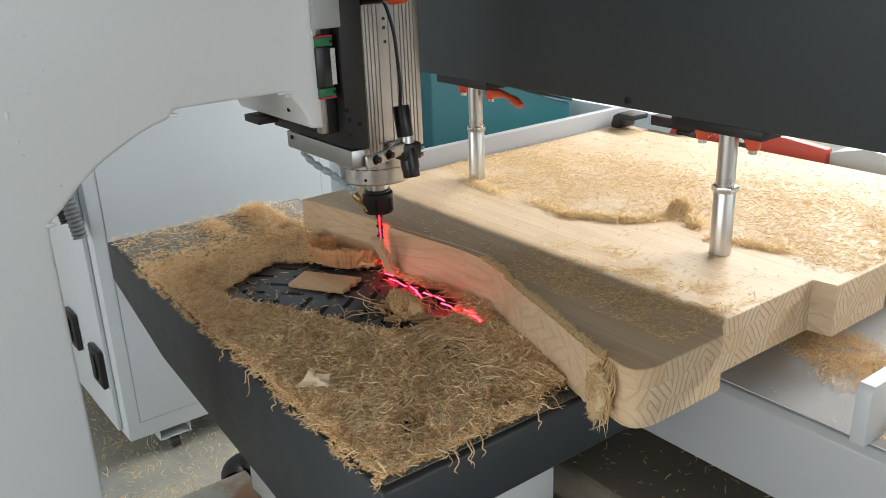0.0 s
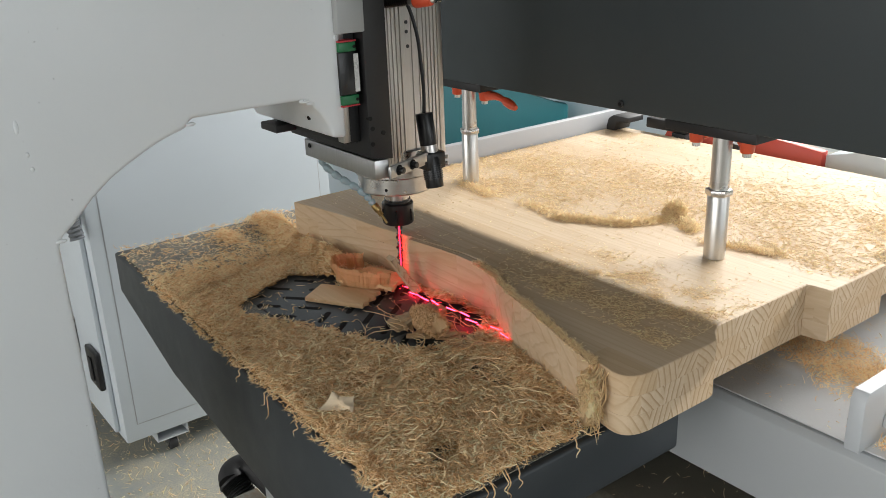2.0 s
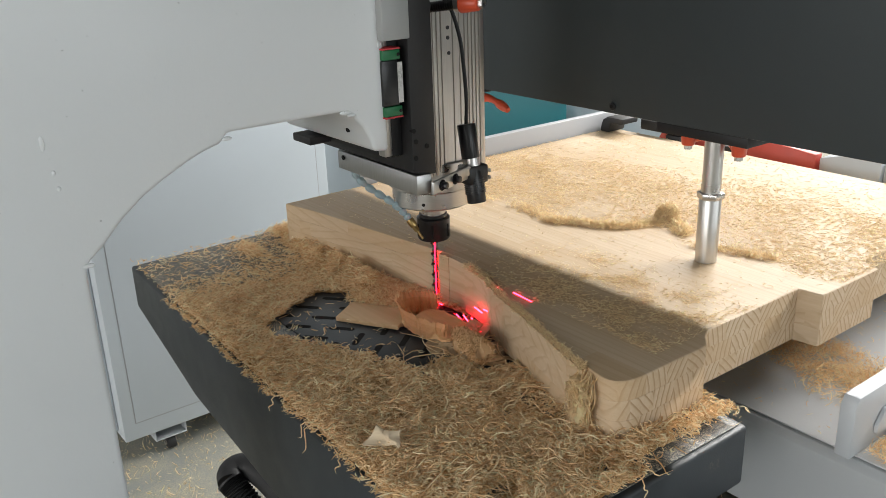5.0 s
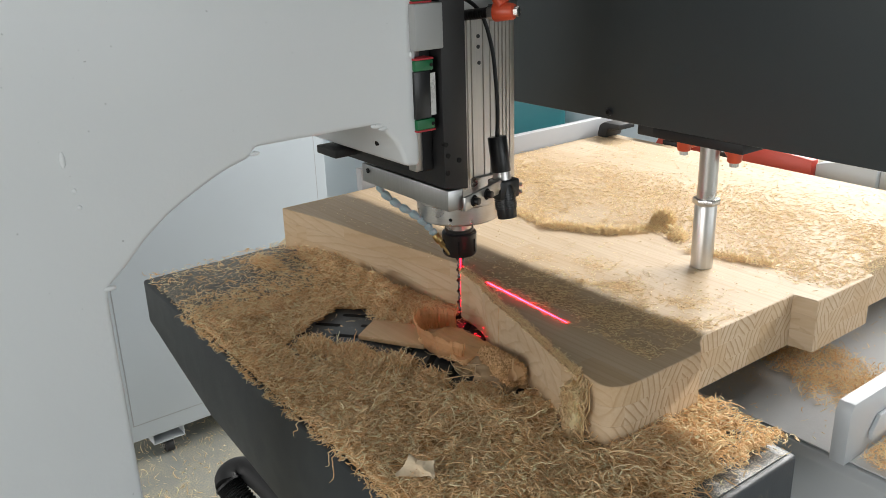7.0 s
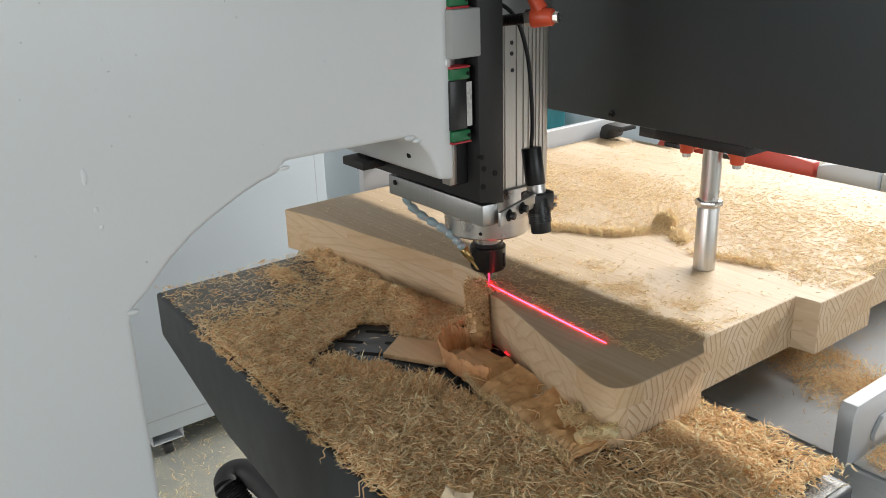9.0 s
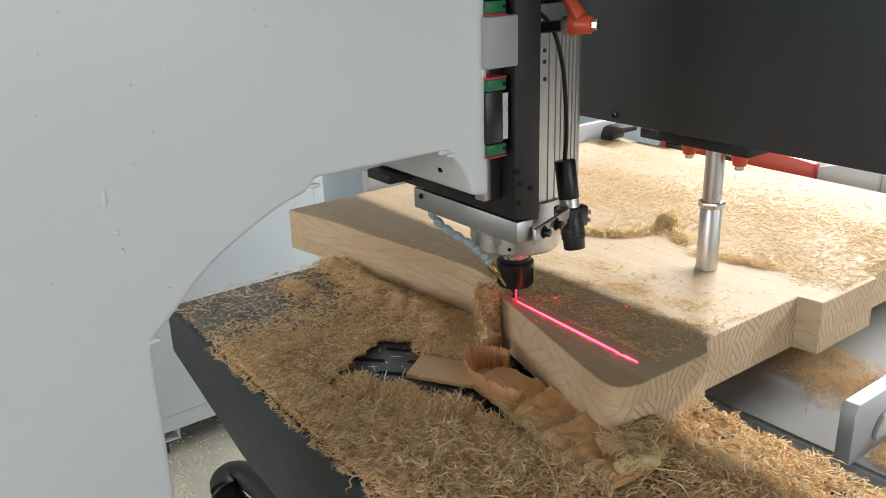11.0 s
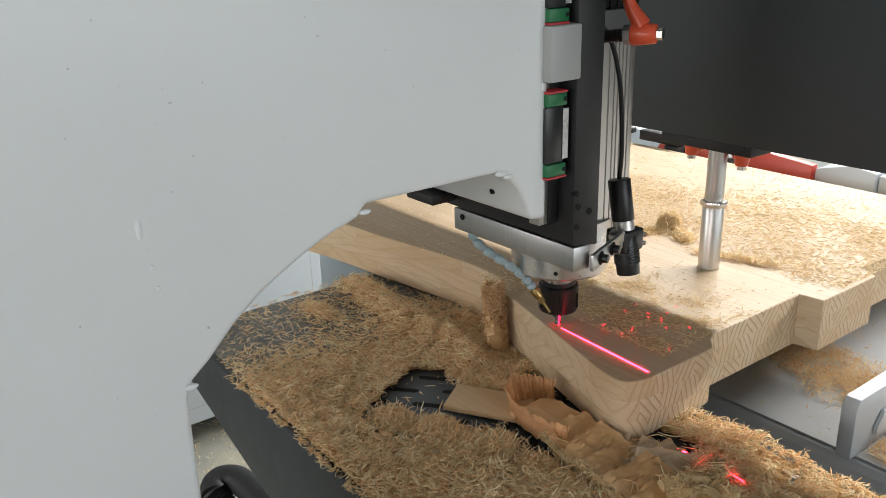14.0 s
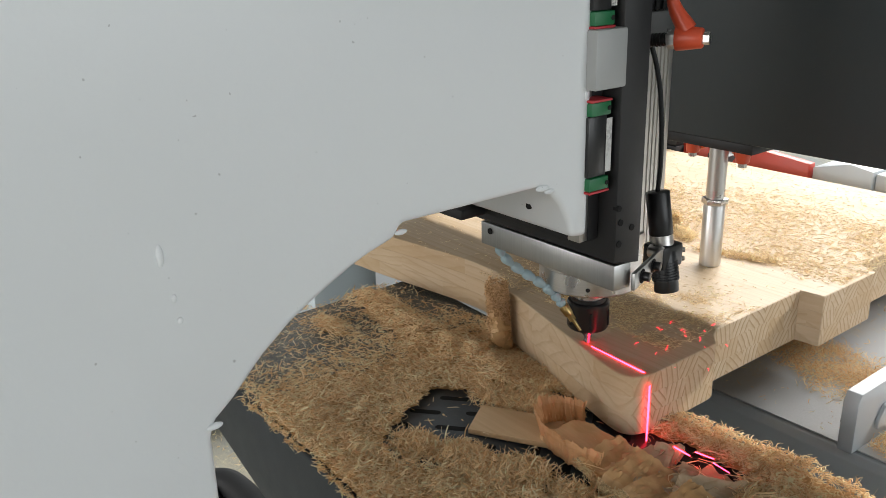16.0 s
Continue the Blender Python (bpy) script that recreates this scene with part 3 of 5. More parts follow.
def laser_pointer():
    top, foot = Vector((0.083, 0.0, 1.192)), Vector((0.1035, 0.0, 1.084))
    t = thing("laser_pointer", (0.0935, 0.0, 1.084), "black cylindrical laser pointer with cable in a clip", "laser pointer")
    w = foot - top
    part("barrel", rod(top, top + w * 0.43, 0.0128, seg=24, bevel=0.0012), PLASTIC, t)
    part("sleeve", rod(top + w * 0.43, top + w * 0.60, 0.0122, seg=24), STEEL, t, "bare steel sleeve with a small label")
    part("grip", rod(top + w * 0.58, foot, 0.0138, 0.0132, 24, 0.001), PLASTIC, t, "black knurled grip")
    for k in range(7):
        q = top + w * (0.70 + 0.028 * k)
        part("grip_ring", rod(q, q + w * 0.011, 0.0148, seg=24), PLASTIC, t)
    q = top + w * 0.60
    part("clip", box(q.x - 0.015, q.x + 0.013, -0.016, 0.018, q.z - 0.016, q.z + 0.010, 0.003), PLASTIC, t)
    for dz in (-0.001, -0.011):
        part("clip_screw", rod((q.x + 0.002, 0.016, q.z + dz), (q.x + 0.010, 0.0245, q.z + dz), 0.0028, seg=12), STEEL, t)
    p0, p1 = Vector((0.1375, -0.104, 0)), Vector((0.1085, -0.024, 0))
    d = (p1 - p0).normalized()
    nrm = Vector((-d.y, d.x, 0)) * -0.0045
    plan = [p0, p1, p1 + nrm, p0 + nrm]
    holder = part("holder_arm", prism([(v.x, v.y) for v in plan], "z", 1.1235, 1.1415, 0.0012), ALU, t, "slotted aluminium holder arm")
    out = nrm.normalized() if nrm.x > 0 else -nrm.normalized()
    for u in (0.24, 0.62):
        q = p0.lerp(p1, u) + Vector((0, 0, 1.1325)) + (out * 0.0045 if nrm.dot(out) > 0 else Vector((0, 0, 0)))
        part("slot_hole", rod(q, q + out * 0.0006, 0.0074, seg=18), HOLE, holder)
        part("socket_screw", rod(q + out * 0.0006, q + out * 0.008, 0.0047, seg=16, bevel=0.0006), PLASTIC, holder)
    part("thumb_nut", rod((0.093, -0.020, 1.133), (0.1075, -0.0175, 1.133), 0.0072, seg=20, bevel=0.001), STEEL, t)
    cable = curve([top + Vector((0, 0, -0.002)), top + Vector((0.002, 0, 0.03)), top + Vector((0.002, -0.003, 0.075)), (0.081, -0.006, 1.31), (0.074, -0.018, 1.352),
                   (0.060, -0.040, 1.372), (0.04, -0.07, 1.376)], 40)
    part("cable", tube(cable, 0.0026, 10), PLASTIC, t, "thin black cable")
    CARRIED.append(t)
    lever = clamping_lever("clamping_lever", (0.129, -0.0255, 1.3565), (0.92, 0.40, 0.02), (-0.018, -0.012, 0.062), "orange-red clamping lever on a black threaded rod", "")
    part("threaded_rod", rod((0.045, -0.062, 1.347), (0.114, -0.032, 1.3553), 0.0058, seg=16), BOLT, lever, "black threaded rod")
    for k in range(20):
        a, b = Vector((0.05, -0.0598, 1.3476)), Vector((0.112, -0.0328, 1.3551))
        q = a.lerp(b, k / 20)
        part("thread", rod(q, a.lerp(b, (k + 0.5) / 20), 0.0066, seg=16), BOLT, lever)
    part("lock_nut", rod((0.110, -0.0337, 1.3548), (0.1185, -0.030, 1.3557), 0.0098, seg=6), STEEL, lever)
    CARRIED.append(lever)


def air_nozzle():
    t = thing("air_nozzle", (-0.05, -0.02, 1.03), "pale blue jointed air hose with a brass nozzle", "air nozzle")
    line = curve([(-0.062, -0.098, 1.1275), (-0.060, -0.094, 1.106), (-0.050, -0.076, 1.085), (-0.037, -0.056, 1.068), (-0.026, -0.040, 1.050), (-0.019, -0.032, 1.036)], 10)
    for k in range(9):
        a, b = line[k], line[k + 1]
        w = b - a
        m = Matrix.Translation(a) @ w.to_track_quat("Z", "Y").to_matrix().to_4x4()
        b2 = lathe([(0.0032, 0), (0.0055, w.length * 0.15), (0.0062, w.length * 0.45), (0.0048, w.length * 0.8), (0.0034, w.length * 1.02)], (0, 0, 0), 16)
        bmesh.ops.transform(b2, matrix=m, verts=b2.verts)
        part("joint", b2, HOSE, t)
    e = Vector(line[-1])
    d = Vector((0.02, 0.012, -0.032)).normalized()
    part("brass_collar", rod(e, e + d * 0.013, 0.0062, 0.0056, 16, 0.0006), BRASS, t)
    part("brass_body", rod(e + d * 0.013, e + d * 0.021, 0.0046, seg=6), BRASS, t)
    part("brass_tip", rod(e + d * 0.021, e + d * 0.036, 0.0024, 0.0018, 12), BRASS, t)
    CARRIED.append(t)




def cutting_table():
    t = thing("cutting_table", (0, -0.1, 0.66), "charcoal painted steel table under the cutter, dusted with shavings", "machine table")
    # a box that deepens toward its middle, with a rounded rim
    b = bmesh.new()
    xs = [-0.522, -0.25, 0.25, 0.51]
    lo = [0.806, 0.738, 0.70, 0.806]
    front = [-0.306, -0.3155, -0.332, -0.340]
    back = [0.118, 0.10, 0.08, 0.073]
    ring = []
    for x, z, y0, y1 in zip(xs, lo, front, back):
        ring.append([b.verts.new(v) for v in ((x, y0, TABLE_Z), (x, y1, TABLE_Z), (x, y1, z), (x, y0, z))])
    for p, q in zip(ring, ring[1:]):
        for k in range(4):
            b.faces.new((p[k], p[(k + 1) % 4], q[(k + 1) % 4], q[k]))
    b.faces.new(ring[0][::-1]), b.faces.new(ring[-1])
    bmesh.ops.recalc_face_normals(b, faces=b.faces)
    bmesh.ops.bevel(b, geom=[e for e in b.edges if e.calc_face_angle(0) > 0.9], offset=0.005, segments=3, profile=0.5, affect="EDGES")
    part("table_body", b, CHARCOAL, t, "charcoal painted folded steel body")
    part("table_top", prism([(-0.512, -0.297), (0.500, -0.331), (0.503, 0.064), (-0.512, 0.108)], "z", TABLE_Z + 0.0005, TABLE_Z + 0.002, 0.0005), TABLETOP, t)
    # slotted inlay in two halves with a seam between them
    for x0, x1 in ((-0.205, 0.144), (0.1455, 0.245)):
        part("inlay_plate", box(x0, x1, -0.215, 0.055, TABLE_Z + 0.002, TABLE_Z + 0.0042, 0.0008), INLAY, t, "dark dusty slotted inlay plate")
    for x, lean in ((-0.185, 40), (-0.133, 40), (-0.081, 40), (-0.029, 40), (0.017, 128), (0.065, 128), (0.114, 128), (0.163, 128), (0.206, 128)):
        for y in (-0.202, -0.157, -0.108, -0.057, -0.006):
            c, w = math.cos(radians(lean)), math.sin(radians(lean))
            ends = [(0.0155 * (1 if k < 6 else -1) + 0.0046 * math.cos(q), 0.0046 * math.sin(q)) for k, q in enumerate(radians(-90 + 36 * (k % 6) + (180 if k > 5 else 0)) for k in range(12))]
            # a flat dark piece on the plate; the slot's inner shade is only colour
            part("slot", prism([(x + u * c - v * w, y + u * w + v * c) for u, v in ends], "z", TABLE_Z + 0.0022, TABLE_Z + 0.0045), HOLE, t, smooth=0)
    for x, y in ((0.31, 0.055), (0.155, 0.045), (0.46, 0.05)):
        part("countersunk_screw", rod((x, y, TABLE_Z), (x, y, TABLE_Z + 0.0032), 0.005, 0.0042, 16), STEEL, t)
    # the arm below that ties the table to the frame, and two pale brackets
    part("lower_arm", box(-0.10, 0.13, -0.534, 0.0, 0.10, 0.27, 0.01), WHITE, t)
    part("pedestal", box(0.0, 0.2, -0.13, 0.0, 0.2705, 0.705, 0.006), WHITE, t)
    part("bracket", box(0.27, 0.36, -0.10, 0.06, 0.60, 0.79, 0.004), WHITE, t, "white painted bracket with black screws")
    part("bracket", box(0.02, 0.25, -0.29, -0.23, 0.60, 0.735, 0.004), WHITE, t, "white painted bracket with black screws")
    CARRIED.append(t)


# ---- panel table ----
HANGING = []


def panel_outline():
    cut = curve([(-0.237, -0.017, 0), (-0.16, -0.001, 0), (-0.074, 0.012, 0), (-0.021, 0.017, 0), (0.045, 0.0265, 0), (0.096, 0.034, 0), (0.15, 0.042, 0), (0.196, 0.047, 0), (0.24, 0.0465, 0), (0.279, 0.041, 0), (0.302, 0.030, 0), (0.312, 0.023, 0)], 40)
    stock = curve([(0.3165, 0.0165, 0), (0.3195, 0.0085, 0), (0.345, 0.0045, 0), (0.42, -0.017, 0), (0.50, -0.041, 0), (0.556, -0.0575, 0), (0.580, -0.0635, 0), (0.598, -0.0655, 0),
                   (0.611, -0.0600, 0), (0.6185, -0.047, 0), (0.6212, -0.031, 0)], 34)
    rest = [(0.6215, 0.074), (0.6195, 0.086), (0.604, 0.104), (0.5965, 0.119), (0.598, 0.312), (0.604, 0.3135), (0.631, 0.3165), (0.632, 0.3180), (0.632, 0.456),
            (0.630, 0.459), (0.612, 0.467), (0.606, 0.470), (0.604, 0.478), (0.603, 0.866), (-0.237, 0.866)]
    return [(v.x, v.y) for v in cut] + [(v.x, v.y) for v in stock] + rest


def wood_panel():
    base = (0.2, 0.4, PANEL_B)
    t = thing("laminated_board", base, "thick laminated pine panel with a curved freshly cut edge", "wood panel")
    low, high = PANEL_B + 0.02543, PANEL_B + 0.05076
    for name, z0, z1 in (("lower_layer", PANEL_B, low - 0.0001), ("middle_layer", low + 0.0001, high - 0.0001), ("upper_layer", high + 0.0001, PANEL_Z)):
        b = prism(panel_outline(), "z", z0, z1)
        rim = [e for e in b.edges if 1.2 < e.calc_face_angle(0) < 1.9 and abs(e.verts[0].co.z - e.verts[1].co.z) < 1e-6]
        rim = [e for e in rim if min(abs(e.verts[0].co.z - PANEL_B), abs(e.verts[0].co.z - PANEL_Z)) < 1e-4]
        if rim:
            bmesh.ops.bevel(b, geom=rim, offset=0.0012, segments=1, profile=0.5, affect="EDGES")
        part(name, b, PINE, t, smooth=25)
    SLID.append(t)
    # torn fibres hanging at the corner
    rng = np.random.default_rng(5)
    b = bmesh.new()
    for k in range(46):
        u = rng.uniform(0, 1)
        x, y = 0.563 + 0.022 * u + rng.normal(0, 0.002), -0.0675 - 0.004 * rng.uniform(0, 1)
        L = rng.uniform(0.022, 0.082)
        q = curve([(x, y + 0.003, PANEL_Z - rng.uniform(0.0, 0.012)), (x + rng.normal(0, 0.006), y - 0.006, PANEL_Z - L * 0.35 - 0.01), (x + rng.normal(0, 0.007), y - 0.004 - rng.uniform(0, 0.006), PANEL_Z - L * 0.7 - 0.012),
                   (x + rng.normal(0, 0.010), y - 0.006 - rng.uniform(0, 0.008), PANEL_Z - L - 0.012)], 9)
        tube(q, [0.0004, 0.0007, 0.0009, 0.0009, 0.0008, 0.0008, 0.0007, 0.0005, 0.0003], 5, b)
    HANGING.append(solo("hanging_fibres", b, PALE, (0.575, -0.075, 0.90), "tuft of torn wood fibres hanging from the panel corner", "wood fibres", kind="stuff"))


def table_bed():
    t = thing("panel_bed", (0.3, 0.6, 0.05), "light grey painted steel bed strewn with sawdust", "machine bed")
    part("bed_body", prism([(0.222, 0.68), (0.222, 0.806), (0.231, 0.8155), (1.05, 0.8155), (1.05, 0.68)], "x", -0.34, 1.25, 0.002), BEDSIDE, t)
    for x0, x1 in ((-0.335, 0.503), (0.5055, 1.245)):
        part("bed_plate", box(x0, x1, 0.236, 1.04, 0.8165, 0.819, 0.0008), BEDTOP, t, "dusty bed plate")
    for x in (0.33, 0.12, -0.1):
        part("support_bar", box(x - 0.03, x + 0.03, 0.48, 0.84, 0.8195, PANEL_B - 0.0005, 0.003), GREY, t)
    for x in (-0.25, 0.95):
        part("bed_leg", box(x - 0.05, x + 0.05, 0.5, 0.95, GROUND, 0.6795, 0.004), GREY, t)
    SLID.append(t)
    f = thing("end_fence", (0.735, 0.4, 0.8195), "thick grey steel fence plate with a bolted stop", "fence")
    fence = prism([(0.219, 0.8195), (0.219, 0.890), (0.226, 0.902), (0.70, 0.902), (0.70, 0.8195)], "x", 0.722, 0.742, 0.0012)
    part("fence_plate", fence, GREY, f)
    part("stop_tab", prism([(0.270, 0.838), (0.270, 0.850), (0.285, 0.868), (0.40, 0.868), (0.40, 0.838)], "x", 0.7425, 0.748, 0.001), GREY, f)
    part("pin", rod((0.7215, 0.235, 0.853), (0.7165, 0.235, 0.853), 0.004, seg=12), BOLT, f)
    SLID.append(f)
    r = thing("rear_fence", (-0.26, 0.5, 0.8195), "silver grey fence rail along the panel's rear end", "fence")
    part("fence_rail", box(-0.262, -0.2435, 0.162, 0.905, 0.93, 1.0135, 0.0012), RAIL, r)
    for y in (0.26, 0.80):
        part("fence_post", box(-0.2625, -0.2435, y, y + 0.08, 0.8195, 0.9295, 0.001), RAIL, r)
    part("bolt", rod((-0.2435, 0.18, 0.965), (-0.240, 0.18, 0.965), 0.005, seg=6), BOLT, r)
    SLID.append(r)


def pressing_beam():
    t = thing("pressing_beam", (0.4, 0.37, 1.176), "charcoal painted steel beam across the panel", "machine beam")
    # unseen upper part added to block lamp light passing over the beam
    part("beam_body", box(-0.42, 1.30, 0.270, 0.470, 1.176, 2.35, 0.002), BEAM, t)
    part("beam_bolt", rod((0.296, 0.2705, 1.187), (0.296, 0.267, 1.187), 0.006, seg=18, bevel=0.001), PLASTIC, t, "black socket screw")
    part("beam_bolt_hole", rod((0.296, 0.2668, 1.187), (0.296, 0.2660, 1.187), 0.003, seg=6), HOLE, t)
    for x in (1.25,):
        part("beam_column", box(x - 0.02, x + 0.02, 0.30, 0.44, 0.8195, 1.1755, 0.003), BEAM, t)
    SLID.append(t)
    for k, x in enumerate((-0.115, 0.452)):
        y = 0.308
        p = thing("press_rod", (x, y, PANEL_Z), "polished steel press rod standing on the panel", "press rod", "press rods under the beam")
        part("rod_lower", lathe([(0.0148, 0), (0.0158, 0.001), (0.0158, 0.094), (0.0148, 0.096)], (x, y, PANEL_Z), 32), CHROME, p)
        part("hex_collar", rod((x, y, PANEL_Z + 0.096), (x, y, PANEL_Z + 0.105), 0.0192, seg=6, bevel=0.0012), STEEL, p)
        part("rod_upper", rod((x, y, PANEL_Z + 0.105), (x, y, 1.1612), 0.0135, seg=32), CHROME, p)
        part("rod_ring", rod((x, y, PANEL_Z + 0.108), (x, y, PANEL_Z + 0.118), 0.0139, seg=32), STEEL, p)
        part("mount_plate", box(x - 0.075, x + 0.075, 0.273, 0.375, 1.1615, 1.1755, 0.001), BLACK, p)
        SLID.append(p)
        for dx, dy, arm in ((-0.058, 0.018, (0.05, 0.055, 0.0)), (0.032, 0.012, (0.100, -0.012, -0.012) if k == 0 else (-0.075, 0.05, 0.0))):
            SLID.append(clamping_lever("clamping_lever", (x + dx, y + dy, 1.1485), (0, 0, -1), arm, "orange-red clamping lever under the beam", "clamping levers under the beam"))


def back_clamps():
    t = thing("side_clamp", (-0.19, 0.87, 0.976), "black angled clamp foot beside the panel", "clamp")
    part("foot", prism([(-0.232, 0.9755), (-0.232, 0.985), (-0.226, 1.004), (-0.212, 1.012), (-0.165, 1.012), (-0.165, 0.999), (-0.200, 0.997), (-0.207, 0.9755)], "y", 0.82, 0.875, 0.003), RUBBER, t)
    part("shank", box(-0.166, -0.05, 0.885, 0.915, 0.98, 1.004, 0.003), BLACK, t)
    part("post", box(-0.09, -0.05, 0.884, 0.916, 0.8195, 0.9795, 0.003), BLACK, t)
    SLID.append(t)
    r = thing("red_guard", (0.1, 1.0, 0.82), "red painted angled steel guard behind the panel", "machine guard")
    for x0, x1 in ((-0.150, 0.006), (0.066, 0.255)):
        part("guard_plate", prism([(x0, 0.8195), (x0, 0.950), (x0 + 0.03, 1.000), (x1, 0.985), (x1, 0.8195)], "y", 0.93, 0.955, 0.003), REDPAINT, r)
    part("guard_block", box(0.008, 0.062, 0.925, 0.96, 0.8195, 0.968, 0.003), RUBBER, r)
    SLID.append(r)
    w = thing("white_block", (0.4, 1.0, 0.82), "white steel block behind the panel", "machine part")
    part("block", prism([(0.258, 0.8195), (0.258, 0.978), (0.335, 0.998), (0.385, 0.990), (0.385, 0.8195)], "y", 0.94, 1.03, 0.003), CREAM, w)
    part("rail", box(0.386, 0.80, 0.95, 1.02, 0.8195, 0.985, 0.003), GREY, w)
    SLID.append(w)


# ---- the machines behind ----
def electric_cabinet():
    t = thing("electric_cabinet", (-1.3, 0.1, GROUND), "tall off-white steel cabinet on castors with black latches", "cabinet")
    x1, y0, y1, z0 = -0.975, -0.222, 0.462, 0.165
    part("cabinet_body", box(-1.65, x1, y0, y1, z0, 2.05, 0.006), CREAM, t)
    part("side_panel", box(x1 + 0.0005, x1 + 0.003, y0 + 0.036, y1 - 0.036, z0 + 0.052, 1.95, 0.001), CREAM, t, "flush side panel with a fine seam")
    part("seam", box(x1 + 0.0003, x1 + 0.0007, y0 + 0.033, y1 - 0.033, z0 + 0.049, 1.953), RAIL, t)
    door = part("door", box(-1.60, -1.02, y0 - 0.014, y0 - 0.0005, z0 + 0.02, 1.98, 0.004), CREAM, t)
    for x, z in ((-1.28, 0.405), (-1.07, 0.37)):
        latch = part("latch", box(x - 0.045, x + 0.045, y0 - 0.03, y0 - 0.0145, z - 0.055, z + 0.055, 0.005), PLASTIC, t, "black plastic latch")
        part("latch_handle", box(x - 0.012, x + 0.012, y0 - 0.036, y0 - 0.0305, z - 0.035, z + 0.035, 0.003), RUBBER, latch)
    for x, y in ((-1.06, -0.093), (-1.06, 0.33), (-1.56, -0.093), (-1.56, 0.33)):
        b = box(x - 0.045, x + 0.070, y - 0.045, y + 0.045, 0.128, 0.1315, 0.001)
        for side in (-1, 1):
            box(x - 0.045, x + 0.070, y + side * 0.0435 - 0.0015, y + side * 0.0435 + 0.0015, 0.1318, 0.1645, 0.001, 2, b)
        c = part("castor", b, GREY, t)
        w = x + 0.050
        part("wheel", rod((w, y - 0.012, GROUND + 0.019), (w, y + 0.012, GROUND + 0.019), 0.019, seg=28, bevel=0.004), RUBBER, c, "black castor wheel")
        part("fork", box(w - 0.012, w + 0.012, y - 0.017, y + 0.017, 0.1235, 0.1277, 0.002), STEEL, c)
        part("axle", rod((w, y - 0.017, GROUND + 0.019), (w, y + 0.017, GROUND + 0.019), 0.006, seg=14), STEEL, c)
    # corrugated cable hoses, one still wrapped in film
    for k, (x, y) in enumerate(((-0.985, -0.262), (-1.035, -0.272))):
        b = bmesh.new()
        n = 64
        pts = curve([(x - 0.03, y, 1.18), (x - 0.02, y - 0.005, 1.02), (x, y, 0.88), (x + 0.02, y + 0.012, 0.765 + 0.03 * k)], n)
        tube(pts, [0.019 if i % 2 else 0.015 for i in range(n)], 14, b)
        solo("cable_hose", b, (FILM, RUBBER)[k], (x, y, 0.77), ("corrugated cable hose wrapped in silvery film", "black corrugated cable hose beside the cabinet")[k], "hose", "hoses beside the cabinet")


def back_machines():
    t = thing("teal_machine", (-1.5, 1.4, GROUND), "teal painted steel machine housing with sloping lid", "machine")
    part("housing", prism([(1.00, GROUND), (1.00, 1.02), (1.60, 0.80), (1.66, 0.785), (1.66, GROUND)], "x", -1.36, -1.2, 0.01), TEAL, t)
    part("lid", prism([(0.99, 1.025), (0.99, 1.04), (1.60, 0.822), (1.665, 0.805), (1.665, 0.79)], "x", -1.365, -1.19, 0.004), TEAL, t)
    part("foot_rail", box(-1.19, -1.12, 0.99, 1.68, 0.68, 0.72, 0.004), BLACK, t)
    r = thing("conveyor", (-1.3, 2.2, GROUND), "pale steel roller conveyor beside the teal machine", "conveyor")
    part("side_rail", box(-1.9, -0.4, 1.72, 1.76, 0.70, 0.78, 0.004), CREAM, r)
    for k in range(9):
        part("roller", rod((-1.85 + k * 0.16, 1.77, 0.765), (-1.85 + k * 0.16, 2.4, 0.765), 0.022, seg=14), GREY, r)
    part("side_rail", box(-1.9, -0.4, 2.41, 2.45, 0.70, 0.79, 0.004), CREAM, r)
    for x in (-1.8, -0.5):
        part("leg", box(x, x + 0.05, 2.0, 2.06, GROUND, 0.74, 0.004), GREY, r)
    p = thing("pale_cabinet", (-1.7, 0.8, GROUND), "pale grey painted steel cabinet beside the castored cabinet", "cabinet")
    part("cabinet_body", box(-1.9, -1.5, 0.50, 1.14, GROUND, 1.9, 0.006), CREAM, p)
    part("cabinet_door", box(-1.499, -1.485, 0.52, 1.12, 0.06, 1.86, 0.004), CREAM, p)
    c = thing("dark_cupboard", (-2.4, 1.72, GROUND), "dark grey closed steel cupboard on the floor", "cupboard")
    part("cupboard_body", box(-2.7, -2.2, 1.655, 1.80, GROUND, 1.25, 0.008), BEAM, c)
    part("cupboard_door", box(-2.199, -2.18, 1.662, 1.79, 0.13, 1.22, 0.004), BEAM, c)


